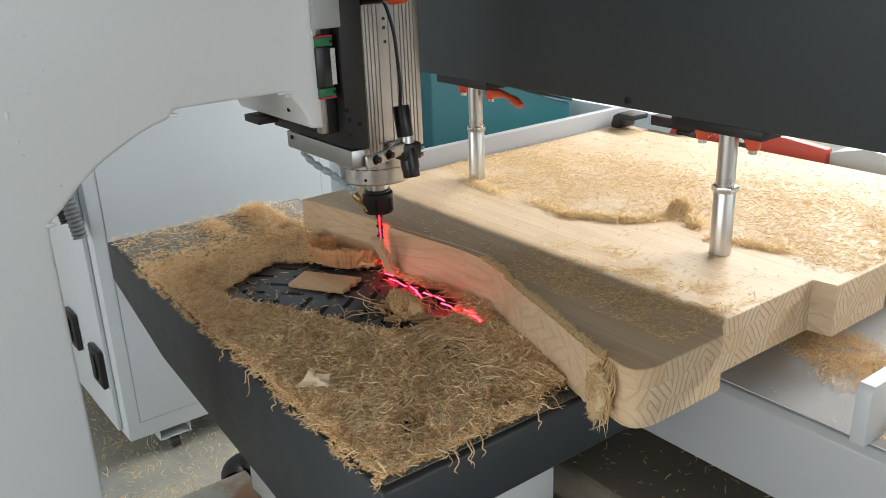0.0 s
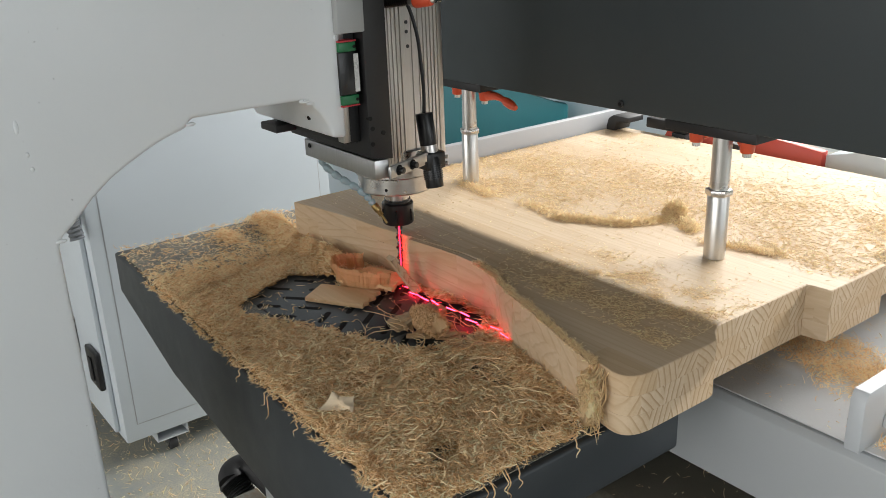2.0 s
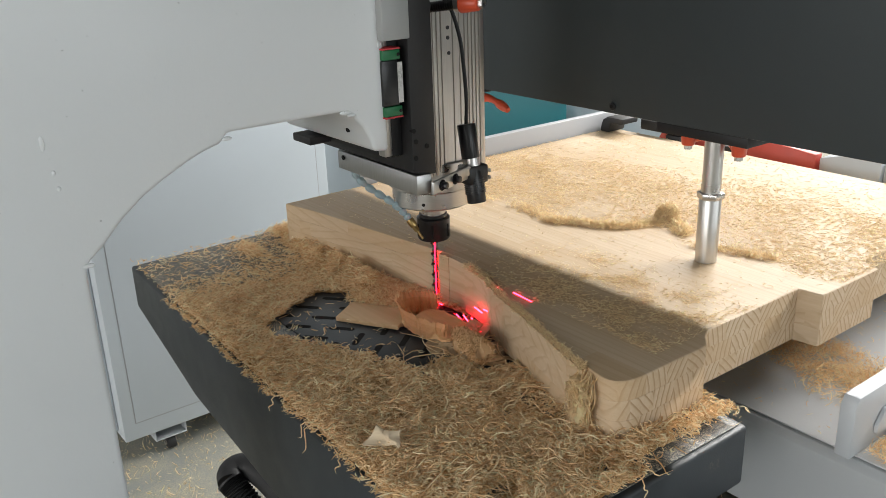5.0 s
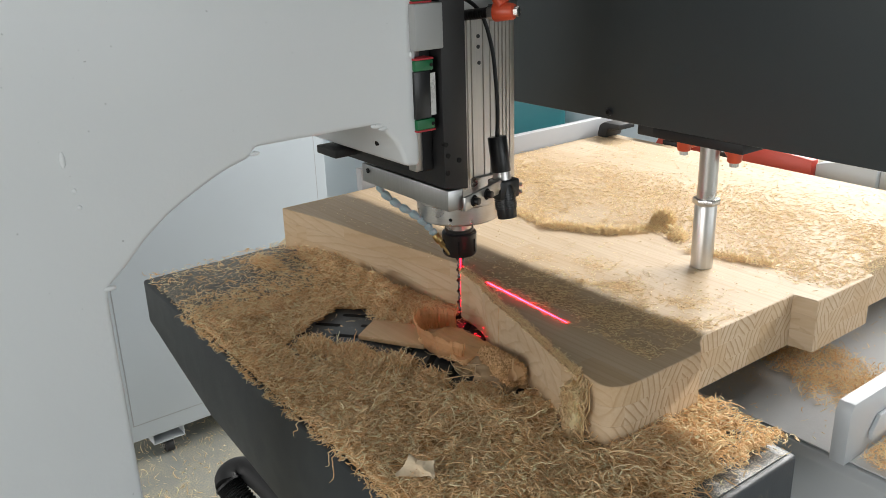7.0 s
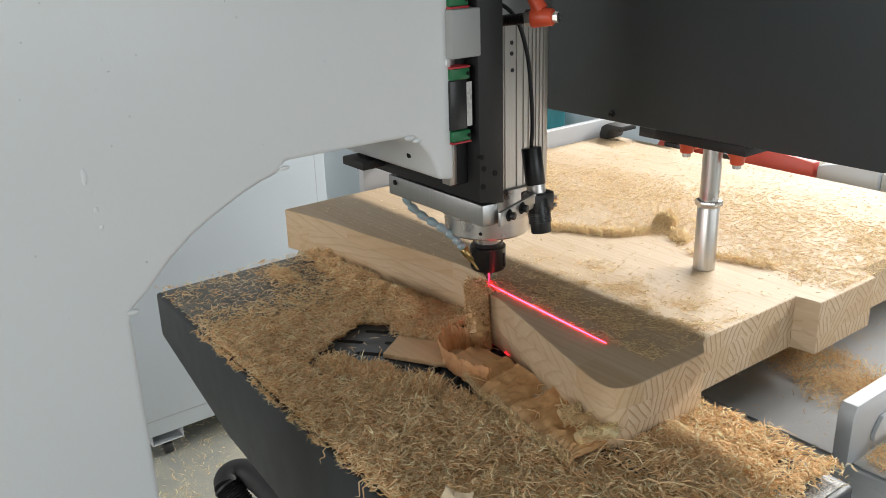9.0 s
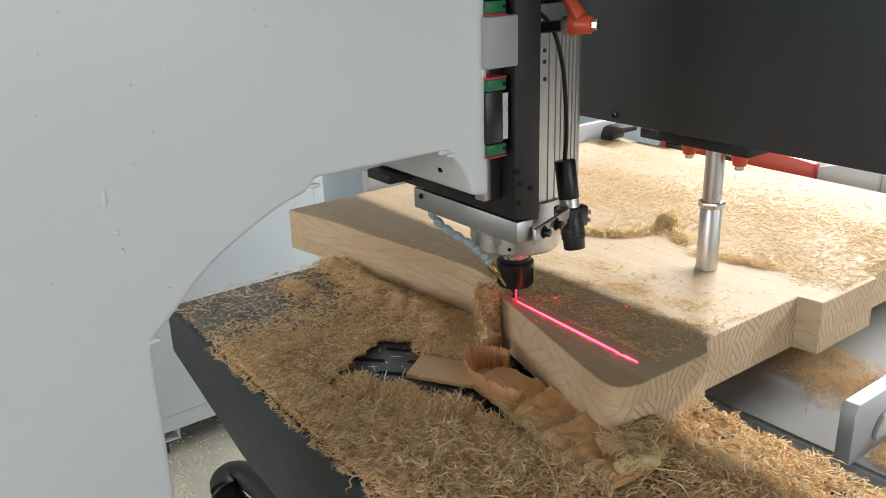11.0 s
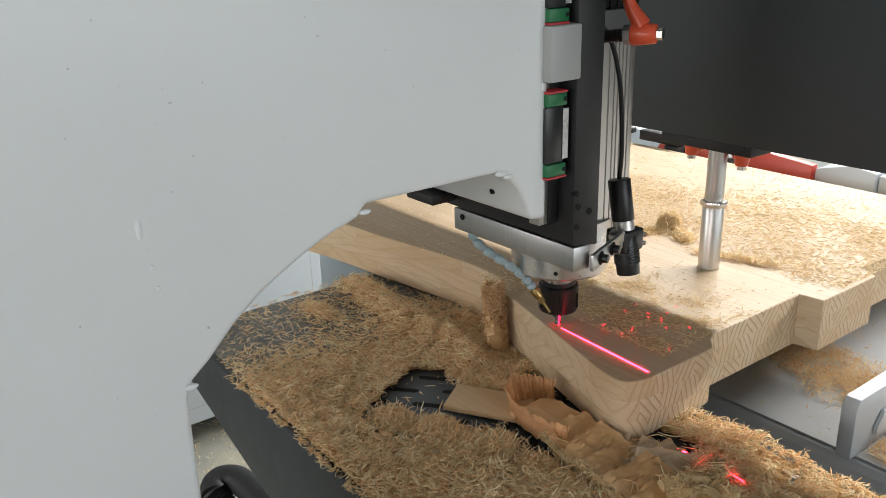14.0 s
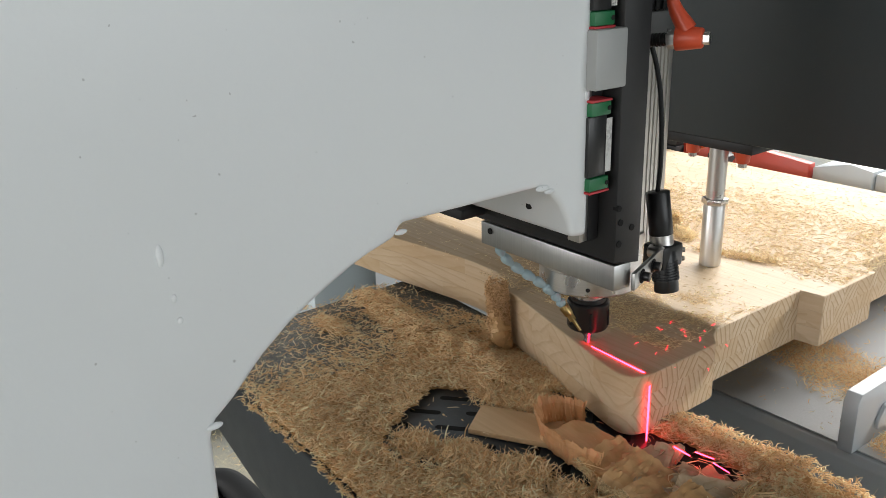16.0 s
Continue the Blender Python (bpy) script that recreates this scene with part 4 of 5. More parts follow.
def machine_base():
    t = thing("machine_base", (0.2, 0.05, GROUND), "dark machine base with guide rails under the table", "machine base")
    part("base_body", box(-0.34, 1.3, 0.02, 0.14, GROUND, 0.50, 0.006), BEAM, t)
    part("rail_slot", box(-0.34, 1.3, 0.045, 0.115, 0.5005, 0.515, 0.002), BLACK, t)
    part("guide_rail", box(-0.34, 1.3, 0.068, 0.092, 0.5155, 0.54, 0.002), CHROME, t)
    part("sawdust_strip", box(-0.2, 0.75, 0.028, 0.046, 0.5005, 0.512, 0.003), DUSTY, t)
    part("green_lamp", rod((0.395, 0.019, 0.47), (0.395, 0.0165, 0.47), 0.006, seg=14), GREEN, t)
    part("dust_cover", prism([(0.142, 0.46), (0.142, 0.592), (0.150, 0.598), (0.44, 0.598), (0.44, 0.46)], "x", -0.24, 1.3, 0.002), DUSTY, t, "sawdust-covered brown cover strip")
    d = thing("suction_elbow", (-0.27, -0.16, GROUND), "dusty black suction hose with a pipe elbow", "hose")
    b = tube(curve([(-0.10, -0.134, 0.40), (-0.20, -0.134, 0.40), (-0.275, -0.134, 0.40), (-0.318, -0.142, 0.401), (-0.337, -0.163, 0.40), (-0.332, -0.183, 0.395), (-0.316, -0.190, 0.388)], 30), 0.0285, 20)
    part("elbow", b, RUBBER, d)
    n = 70
    part("hose", tube(curve([(-0.317, -0.1896, 0.3885), (-0.298, -0.184, 0.372), (-0.26, -0.172, 0.33), (-0.21, -0.168, 0.24), (-0.17, -0.17, 0.15), (-0.13, -0.17, GROUND)], n), [0.0290 if k % 2 else 0.0250 for k in range(n)], 18), RUBBER, d, "black corrugated hose")
    part("hose_clamp", tube(curve([(-0.320, -0.1900, 0.3905), (-0.316, -0.189, 0.3875)], 4), 0.0300, 24), RUBBER, d, "dusty hose clamp")
    p = thing("drip_tray", (-0.20, -0.28, 0.40), "rust-stained steel tray on a bracket under the table", "tray")
    part("tray_plate", box(-0.278, -0.02, -0.46, -0.183, 0.420, 0.430, 0.002), RUST, p)
    part("tray_bracket", box(-0.07, -0.03, -0.42, -0.36, 0.2705, 0.4195, 0.003), BEAM, p)
    CARRIED.append(p)


hall()
c_frame()
spindle_head()
laser_pointer()
air_nozzle()
cutting_table()
wood_panel()
table_bed()
pressing_beam()
back_clamps()
electric_cabinet()
back_machines()
machine_base()


# ---- shavings, offcuts and laser light ----
BARE_FIRST = [(-0.10, -0.245), (-0.135, -0.19), (-0.165, -0.112), (-0.105, -0.060), (-0.05, 0.0), (0.21, 0.02), (0.235, -0.06), (0.222, -0.128), (0.165, -0.150), (0.096, -0.180), (0.0, -0.212), (-0.055, -0.250)]


def carpet_height(x, y):
    """How deep the shavings lie on the cutting table, in metres."""
    h = 0.0070 + 0.006 * bumps(x, y, 11.0, 3.0) + 0.006 * bumps(x, y, 38.0, 7.0)
    near = np.clip((x + 0.05) / 0.35, 0, 1)
    h = h + 0.006 * near
    ridge = np.exp(-((y - (-0.012 - 0.10 * (x + 0.50))) / 0.028) ** 2) * np.clip((x + 0.53) / 0.08, 0, 1) * np.clip((0.03 - x) / 0.16, 0, 1)
    h = h + 0.015 * ridge * (1 + 0.9 * bumps(x, y, 42.0, 1.0))
    tuft = np.exp(-(((x + 0.42) / 0.05) ** 2 + ((y + 0.115) / 0.022) ** 2))
    h = h + 0.008 * tuft
    thin = np.clip((-0.22 - x) / 0.16, 0, 1) * (1 - np.clip(ridge * 1.6, 0, 1)) * (1 - tuft)
    worn = np.clip((bumps(x, y, 14.0, 13.0) - 0.12) * 5, 0, 1) * np.clip((x - 0.16) / 0.12, 0, 1)
    thin = np.maximum(thin, 0.42 * worn)
    h = h * (1 - 0.9 * thin)
    return np.maximum(h, 0.0003), thin


def soft_inside(x, y, poly):
    """inside(), with an outline that wanders."""
    return inside(x + 0.010 * bumps(x, y, 40.0, 5.0), y + 0.010 * bumps(x, y, 40.0, 9.0), poly)


def table_shavings():
    rng = np.random.default_rng(2)
    # a felted bed under the loose strands, coloured darker for the shade in their gaps
    nx, ny = 190, 76
    gx, gy = np.meshgrid(np.linspace(-0.515, 0.508, nx), np.linspace(0, 1, ny), indexing="ij")
    lo = -0.302 - 0.036 * (gx + 0.52) / 1.03
    gy = lo + gy * (0.070 - lo)
    X, Y = gx.ravel(), gy.ravel()
    h, thin = carpet_height(X, Y)
    bare = soft_inside(X, Y, BARE_FIRST)
    keep = (~bare) & (X < 0.484 + 0.02 * (Y < -0.1)) & (thin < 0.45 + 0.25 * bumps(X, Y, 30.0, 2.0)) & (h > 0.002)
    Z = TABLE_Z + 0.002 + np.where(keep, h * rng.uniform(0.35, 0.75, len(h)), 0.0)
    ok = keep.reshape(nx, ny)
    verts = np.stack([X, Y, Z], 1)
    faces = []
    for i in range(nx - 1):
        for j in range(ny - 1):
            if ok[i, j] and ok[i + 1, j] and ok[i, j + 1] and ok[i + 1, j + 1]:
                a = i * ny + j
                faces.append((a, a + ny, a + ny + 1, a + 1))
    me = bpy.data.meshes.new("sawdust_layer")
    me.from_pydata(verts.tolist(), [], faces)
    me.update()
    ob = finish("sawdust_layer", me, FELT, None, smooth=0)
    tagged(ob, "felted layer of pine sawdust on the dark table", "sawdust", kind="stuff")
    CARRIED.append(ob)
    # loose strands on it
    n = 92000
    x, y = rng.uniform(-0.52, 0.512, n), rng.uniform(-0.352, 0.075, n)
    edge = -0.304 - 0.036 * (x + 0.52) / 1.03
    h, thin = carpet_height(x, y)
    out = y < edge - 0.001
    brim = (x > -0.33) & (y > edge - 0.010 * (0.6 + bumps(x, y, 25.0, 4.0)))
    keep = ((x < 0.493 + 0.012 * bumps(x, y, 30.0, 3.0) + 0.02 * (y < -0.1)) | (rng.uniform(0, 1, n) < 0.05)) & (~soft_inside(x, y, BARE_FIRST) | (rng.uniform(0, 1, n) < 0.012)) & (rng.uniform(0, 1, n) > thin * 0.93) & (~out | brim)
    x, y, h, out = x[keep], y[keep], h[keep], out[keep]
    h = np.where(soft_inside(x, y, BARE_FIRST), 0.0022, h)
    z = TABLE_Z + 0.002 + h * rng.uniform(0.75, 1.15, len(h)) - np.where(out, 0.008, 0)
    ob = strands("shavings", np.stack([x, y, z], 1), 0.0118, 0.00150, 0.60, SHAVING, seed=3, lift=0.006, stand=0.30)
    tagged(ob, "deep litter of curly pine shavings on the dark table", "wood shavings", kind="stuff")
    CARRIED.append(ob)
    # long stringy ones on the near half, some hanging over the rim
    b = bmesh.new()
    for k in range(300):
        x, y = rng.uniform(0.10, 0.47), rng.uniform(-0.28, 0.04)
        if k < 150:
            x, y = rng.uniform(0.26, 0.50), rng.uniform(-0.26, -0.06)
        hh = float(carpet_height(np.array([x]), np.array([y]))[0][0])
        a, L = rng.uniform(0, 6.28), rng.uniform(0.025, 0.075)
        p = [(x, y, TABLE_Z + hh + 0.006)]
        for i in range(4):
            a += rng.normal(0, 0.5)
            q = p[-1]
            nx2, ny2 = q[0] + math.cos(a) * L / 4, q[1] + math.sin(a) * L / 4
            drop = 0.003 if nx2 > 0.516 or ny2 < -0.345 else 0.0
            p.append((min(nx2, 0.522), max(ny2, -0.352), (q[2] - drop) if drop else max(TABLE_Z + 0.006, q[2] + rng.normal(0.001, 0.003))))
        tube(curve(p, 8), [0.0003, 0.0005, 0.0007, 0.0008, 0.0007, 0.0006, 0.0004, 0.0002], 4, b)
    for x0, y0, L in ((0.515, -0.222, 0.020), (0.515, -0.226, 0.013), (0.515, -0.206, 0.010), (0.515, -0.245, 0.016), (0.515, -0.12, 0.010), (0.19, -0.338, 0.030), (0.18, -0.337, 0.014), (0.10, -0.336, 0.012), (0.27, -0.341, 0.012)):
        far_side = x0 > 0.4
        p = [(x0 - 0.03, y0 + 0.012, TABLE_Z + 0.016) if far_side else (x0 + 0.01, y0 + 0.03, TABLE_Z + 0.014)]
        p.append((x0, y0, TABLE_Z + 0.013))
        for i in range(1, 5):
            w = 0.0035 * math.sin(i * 2.1 + x0 * 40 + y0 * 90)
            p.append((x0 + 0.003 + (w if not far_side else 0.002 * i), y0 - 0.002 * i + (w if far_side else -0.001), TABLE_Z + 0.010 - L * i / 4))
        tube(curve(p, 12), [0.0004, 0.0006, 0.0008, 0.0008, 0.0009, 0.0008, 0.0008, 0.0007, 0.0008, 0.0006, 0.0004, 0.0002], 5, b)
    ob = solo("long_shavings", b, SHAVING, (0.3, -0.15, TABLE_Z), "long stringy shavings tangled over the table's rim", "wood shavings", kind="stuff")
    CARRIED.append(ob)


SHIFTING = []  # heaps that are pushed out from under the panel: object, seconds, from, to


def moving_heaps():
    """Heaps of shavings that the cutter throws out over the bare inlay as it goes."""
    rng = np.random.default_rng(11)
    for k, (cx, cy, r, t0) in enumerate(((-0.06, -0.045, 0.045, 0.4), (0.02, -0.185, 0.040, 4.9), (0.19, -0.13, 0.045, 4.4), (-0.02, -0.040, 0.036, 4.0),
                                         (-0.10, -0.065, 0.04, 3.0), (-0.075, -0.215, 0.036, 5.2), (-0.02, -0.190, 0.042, 4.8), (0.05, -0.160, 0.044, 5.8), (0.115, -0.150, 0.032, 6.2), (0.16, -0.155, 0.04, 6.8))):
        n = 1500
        a, d = rng.uniform(0, 6.28, n), r * np.sqrt(rng.uniform(0, 1, n)) * rng.uniform(0.6, 1.15, n)
        x, y = d * np.cos(a), 0.8 * d * np.sin(a)
        z = 0.0075 * np.clip(1 - (d / r) ** 2, 0, 1) * rng.uniform(0.2, 1, n)
        ob = strands("shaving_heap", np.stack([x, y, z], 1), 0.0115, 0.0015, 0.62, SHAVING, seed=20 + k, lift=0.002)
        tagged(ob, "small heap of pine shavings on the slotted inlay", "wood shavings", "heaps thrown out by the cutter", kind="stuff")
        SHIFTING.append((ob, t0, (cx + 0.02, 0.115 + 0.004 * k), (cx, cy)))


def panel_dust():
    rng = np.random.default_rng(7)
    n = 150000
    x, y = rng.uniform(-0.237, 0.628, n), rng.uniform(0.02, 0.862, n)
    front = np.interp(x, [-0.237, -0.1, 0.0, 0.12, 0.18, 0.25, 0.31, 0.40, 0.63], [0.25, 0.27, 0.262, 0.275, 0.264, 0.315, 0.36, 0.36, 0.33])
    deep = np.clip((y - front - 0.05 * bumps(x, y, 13.0, 4.0)) / 0.06, 0, 1)
    dens = deep * (0.95 - 0.90 * np.clip((y - 0.50 - 0.22 * (x + 0.1)) / 0.16, 0, 1)) * np.clip(0.75 + 0.9 * bumps(x, y, 9.0, 2.0), 0.15, 1) + 0.03
    dens += 0.12 * np.exp(-((x - 0.47) / 0.06) ** 2 - ((y - 0.365) / 0.02) ** 2)
    dens += 1.5 * np.clip((x - 0.24) / 0.10, 0, 1) * np.clip((0.24 - y) / 0.10, 0, 1) * np.clip(0.45 + 1.4 * bumps(x, y, 22.0, 6.0), 0.08, 1)
    dens *= (x < 0.598) | (y > 0.33)
    keep = rng.uniform(0, 1, n) < dens * 0.52
    x, y = x[keep], y[keep]
    ob = strands("fine_shavings", np.stack([x, y, np.full(len(x), PANEL_Z + 0.0006)], 1), 0.0066, 0.0010, 0.5, PALE, seed=9, lift=0.0008, stand=0.12)
    tagged(ob, "fine pale shavings scattered over the panel's top", "wood shavings", kind="stuff")
    SLID.append(ob)
    # a drift pushed together along the cut, and a round tuft at its end
    pts = []
    for ax, ay, bx, by, r, n in ((0.165, 0.268, 0.27, 0.325, 0.010, 1500), (0.27, 0.325, 0.30, 0.395, 0.010, 500), (-0.11, 0.282, 0.0, 0.272, 0.012, 350), (0.06, 0.285, 0.165, 0.275, 0.012, 350),
                                 (0.32, 0.405, 0.365, 0.375, 0.012, 500), (0.40, 0.345, 0.52, 0.385, 0.010, 500)):
        u = rng.uniform(0, 1, n)
        dx, dy = rng.normal(0, r * 0.7, n), rng.normal(0, r * 0.7, n)
        pts.append(np.stack([ax + (bx - ax) * u + dx, ay + (by - ay) * u + dy, PANEL_Z + np.clip(1 - (dx ** 2 + dy ** 2) / r ** 2, 0, 1) * rng.uniform(0.1, 1, n) * r * 0.35], 1))
    n = 1300
    v = rng.normal(0, 1, (n, 3))
    v = v / np.linalg.norm(v, axis=1)[:, None] * (0.020 * rng.uniform(0.55, 1.0, n) ** 0.5)[:, None]
    v[:, 2] = np.abs(v[:, 2]) * 1.1
    pts.append(v + np.array([0.292, 0.418, PANEL_Z]))
    ob = strands("shaving_drift", np.concatenate(pts), 0.0105, 0.0012, 0.8, PALE, seed=10, lift=0.003)
    tagged(ob, "drift of shavings with a round tuft on the panel", "wood shavings", kind="stuff")
    SLID.append(ob)
    # on the bed beside the fence
    n = 60000
    x, y = rng.uniform(0.50, 0.95, n), rng.uniform(0.24, 0.80, n)
    band = np.exp(-((y - 0.40 + 0.35 * (x - 0.66)) / 0.075) ** 2) + 1.6 * (x > 0.745) * np.exp(-((y - 0.30) / 0.11) ** 2)
    keep = rng.uniform(0, 1, n) < np.clip(band * (1.15 + 1.6 * bumps(x, y, 16.0, 8.0)) - 0.25, 0.006, 1)
    keep &= (x < 0.72) | ((x > 0.75) & (y < 0.42))
    x, y, band = x[keep], y[keep], band[keep]
    ob = strands("bed_shavings", np.stack([x, y, 0.8195 + (0.003 + 0.007 * np.clip(band - 0.5, 0, 1)) * rng.uniform(0, 1, len(x))], 1), 0.0080, 0.0012, 0.6, SHAVING, seed=12, lift=0.003)
    tagged(ob, "pale shavings heaped on the grey bed", "wood shavings", kind="stuff")
    SLID.append(ob)
    # on the hall floor and the base
    n = 5200
    x, y = rng.uniform(-1.5, 0.2, n), rng.uniform(-0.75, 0.55, n)
    ob = strands("floor_shavings", np.stack([x, y, np.full(n, GROUND + 0.001)], 1), 0.016, 0.0022, 0.6, PALE, seed=13, lift=0.004)
    tagged(ob, "pale shavings strewn over the concrete floor", "wood shavings", kind="stuff")
    n = 350
    x, y = rng.uniform(0.0, 1.0, n), rng.uniform(0.150, 0.43, n)
    ob = strands("base_shavings", np.stack([x, y, np.full(n, 0.599)], 1), 0.009, 0.0014, 0.6, PALE, seed=14, lift=0.003)
    tagged(ob, "pale shavings lying along the base cover", "wood shavings", kind="stuff")


def rough_slab(lx, ly, lz, seed, cuts=9, amount=0.0022, bend=0.0):
    """A torn piece of wood with uneven faces, round its own middle."""
    b = bmesh.new()
    bmesh.ops.create_cube(b, size=1, matrix=Matrix.Diagonal((lx, ly, lz, 1)))
    bmesh.ops.subdivide_edges(b, edges=b.edges[:], cuts=cuts, use_grid_fill=True)
    for v in b.verts:
        q = v.co * 60 + Vector((seed, seed * 2.0, 0))
        v.co += amount * Vector((noise.noise(q) * 1.6, noise.noise(q + Vector((9, 0, 0))), noise.noise(q + Vector((0, 9, 0))) * 1.6))
        if bend:
            v.co.y += bend * (v.co.x / lx) ** 2
    return b


def fringe(ob, line, seed):
    """Torn fibres along the top edge of a sawn piece."""
    rng = np.random.default_rng(seed)
    (x0, y0), (x1, y1) = line
    n = int(6500 * math.hypot(x1 - x0, y1 - y0))
    u = rng.uniform(0, 1, n)
    q = np.stack([x0 + (x1 - x0) * u + rng.normal(0, 0.0016, n), y0 + (y1 - y0) * u + rng.normal(0, 0.0022, n), PANEL_Z + rng.uniform(-0.003, 0.003, n)], 1)
    tagged(strands("fibre_fringe", q, 0.0085, 0.0011, 0.6, PALE, ob, seed=seed, lift=0.002, stand=0.4), "torn pale fibres along the sawn edge", kind="stuff")


def from_panel(ob):
    """Notes where each point of a piece sat in the panel, so that its grain runs on from the panel's."""
    at = ob.data.attributes.new("rest", "FLOAT_VECTOR", "POINT")
    for v, d in zip(ob.data.vertices, at.data):
        d.vector = v.co + ob.location - Vector((0.2, 0.4, PANEL_B))


FALLING = []  # offcuts: object, seconds, pose on the panel, pose on the cutting table


def offcuts():
    # the flat board and a torn pale chip that lie on the table from the start
    b = prism([(-0.048, -0.029), (0.060, -0.033), (0.058, -0.025), (0.063, -0.018), (0.057, -0.006), (0.064, 0.004), (0.056, 0.014), (0.061, 0.026), (-0.052, 0.030)], "z", 0, 0.007, 0.0008)
    bmesh.ops.transform(b, matrix=Matrix.Translation((-0.030, -0.101, TABLE_Z + 0.0062)) @ Matrix.Rotation(radians(29), 4, "Z") @ Matrix.Rotation(radians(-2), 4, "Y"), verts=b.verts)
    CARRIED.append(solo("board_offcut", b, OFFCUT, (-0.03, -0.10, TABLE_Z + 0.006), "flat pine offcut with one torn end on the table", "offcut"))
    b = rough_slab(0.034, 0.024, 0.0016, 5.0, 7, 0.006)
    bmesh.ops.transform(b, matrix=Matrix.Translation((0.288, -0.291, TABLE_Z + 0.026)) @ Matrix.Rotation(radians(35), 4, "Z") @ Matrix.Rotation(radians(28), 4, "X"), verts=b.verts)
    CARRIED.append(solo("torn_chip", b, PALECHIP, (0.288, -0.291, TABLE_Z + 0.012), "crumpled cream coloured wood chip lying on shavings", "wood chip"))
    # thick broken chips under the cut
    rng = random.Random(3)
    for k in range(34):
        b = rough_slab(rng.uniform(0.018, 0.042), rng.uniform(0.004, 0.008), rng.uniform(0.002, 0.005), k * 3.1, 3, 0.002)
        x, y = rng.gauss(0.175, 0.034), rng.gauss(-0.062, 0.020)
        z = TABLE_Z + 0.007 + 0.010 * rng.random()
        bmesh.ops.transform(b, matrix=Matrix.Translation((x, y, z)) @ Matrix.Rotation(rng.uniform(-0.6, 1.4), 4, "Z") @ Matrix.Rotation(rng.uniform(-0.3, 0.3), 4, "Y"), verts=b.verts)
        CARRIED.append(solo("wood_chip", b, OFFCUT, (x, y, z), "broken pine chip lying under the cut", "wood chip", "broken chips under the cut"))
    # slices of the edge that the cutter frees one after another
    edge = ((-0.012, 0.0100, 0.0175), (0.040, 0.0170, 0.0255), (0.090, 0.0230, 0.0328), (0.140, 0.0300, 0.0402), (0.190, 0.0345, 0.0462), (0.245, 0.0325, 0.0455), (0.290, 0.0220, 0.0365), (0.3155, 0.0100, 0.0205))
    cuts = np.linspace(-0.012, 0.3155, 16)
    edge = [(x, np.interp(x, [e[0] for e in edge], [e[1] for e in edge]), np.interp(x, [e[0] for e in edge], [e[2] for e in edge])) for x in cuts]
    lie = []
    for k in range(15):
        u = k / 14
        lie.append((0.120 + 0.090 * u + rng.uniform(-0.01, 0.01), -0.058 + rng.uniform(-0.018, 0.018), -10 + rng.uniform(-40, 40), rng.choice((78, 88, 95, 104))))
    zm = (PANEL_Z + PANEL_B) / 2
    for k, ((x0, a0, b0), (x1, a1, b1)) in enumerate(zip(edge, edge[1:])):
        xm, ym = (x0 + x1) / 2, (a0 + a1 + b0 + b1) / 4
        b = prism([(x0, a0), (x1, a1), (x1, b1), (x0, b0)], "z", PANEL_B + 0.0005, PANEL_Z - 0.0005)
        bmesh.ops.subdivide_edges(b, edges=b.edges[:], cuts=9, use_grid_fill=True)
        for v in b.verts:
            if v.co.y > ym and v.co.z < PANEL_Z - 0.004:
                v.co.y += 0.007 * noise.noise(v.co * 45) + 0.003 * noise.noise(v.co * 160)
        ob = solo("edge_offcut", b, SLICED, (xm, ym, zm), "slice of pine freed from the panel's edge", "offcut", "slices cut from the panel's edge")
        from_panel(ob)
        if x0 > 0.22:
            fringe(ob, [(x0, a0), (x1, a1)], 50 + k)
        px, py, yaw, tilt = lie[k]
        FALLING.append((ob, (x0 + 0.021) / 0.0333 - 0.35, (xm, ym, zm), (px, py, TABLE_Z + 0.010 + 0.005 * rng.random(), tilt, 3, yaw)))
    # the thin strip left beyond the cut, which splits off whole and lies down in broken lengths
    line = [(0.3155, 0.0145), (0.362, -0.002), (0.408, -0.014), (0.452, -0.028), (0.494, -0.0415), (0.534, -0.0535), (0.566, -0.0625)]
    for k, ((x0, y0), (x1, y1)) in enumerate(zip(line, line[1:])):
        xm, ym = (x0 + x1) / 2, (y0 + y1) / 2 - 0.003
        b = box(x0 - 0.0006, x1 + 0.0006, ym - 0.0035, ym + 0.0035, PANEL_B + 0.001, PANEL_Z - 0.001)
        bmesh.ops.subdivide_edges(b, edges=b.edges[:], cuts=17, use_grid_fill=True)
        for v in b.verts:
            torn = 1.0 if v.co.y > ym else 0.15
            v.co.y += (y1 - y0) / (x1 - x0) * (v.co.x - xm) + torn * (0.0040 * noise.noise(v.co * 22) + 0.0022 * noise.noise(v.co * 110) + 0.0024 * noise.noise(Vector((v.co.x * 420, k, v.co.z * 90))))
            v.co.x += torn * 0.005 * noise.noise(Vector((v.co.z * 90, k + (5 if v.co.x > xm else 0), 2))) * abs(v.co.x - xm) / (x1 - xm)
            v.co.z += 0.003 * noise.noise(Vector((v.co.x * 120, k, 7))) * abs(v.co.z - zm) / 0.037
        ob = solo("split_strip", b, STRIP, (xm, ym, zm), "torn length of thin pine strip with fibrous edges", "offcut", "lengths of the strip split from the panel")
        from_panel(ob)
        ob.data.materials.append(SLICED)
        for face in ob.data.polygons:
            face.material_index = 1 if face.normal.y < -0.4 or abs(face.normal.z) > 0.7 else 0
        fringe(ob, [(x0, y0 - 0.003), (x1, y1 - 0.003)], 70 + k)
        u = k / 5
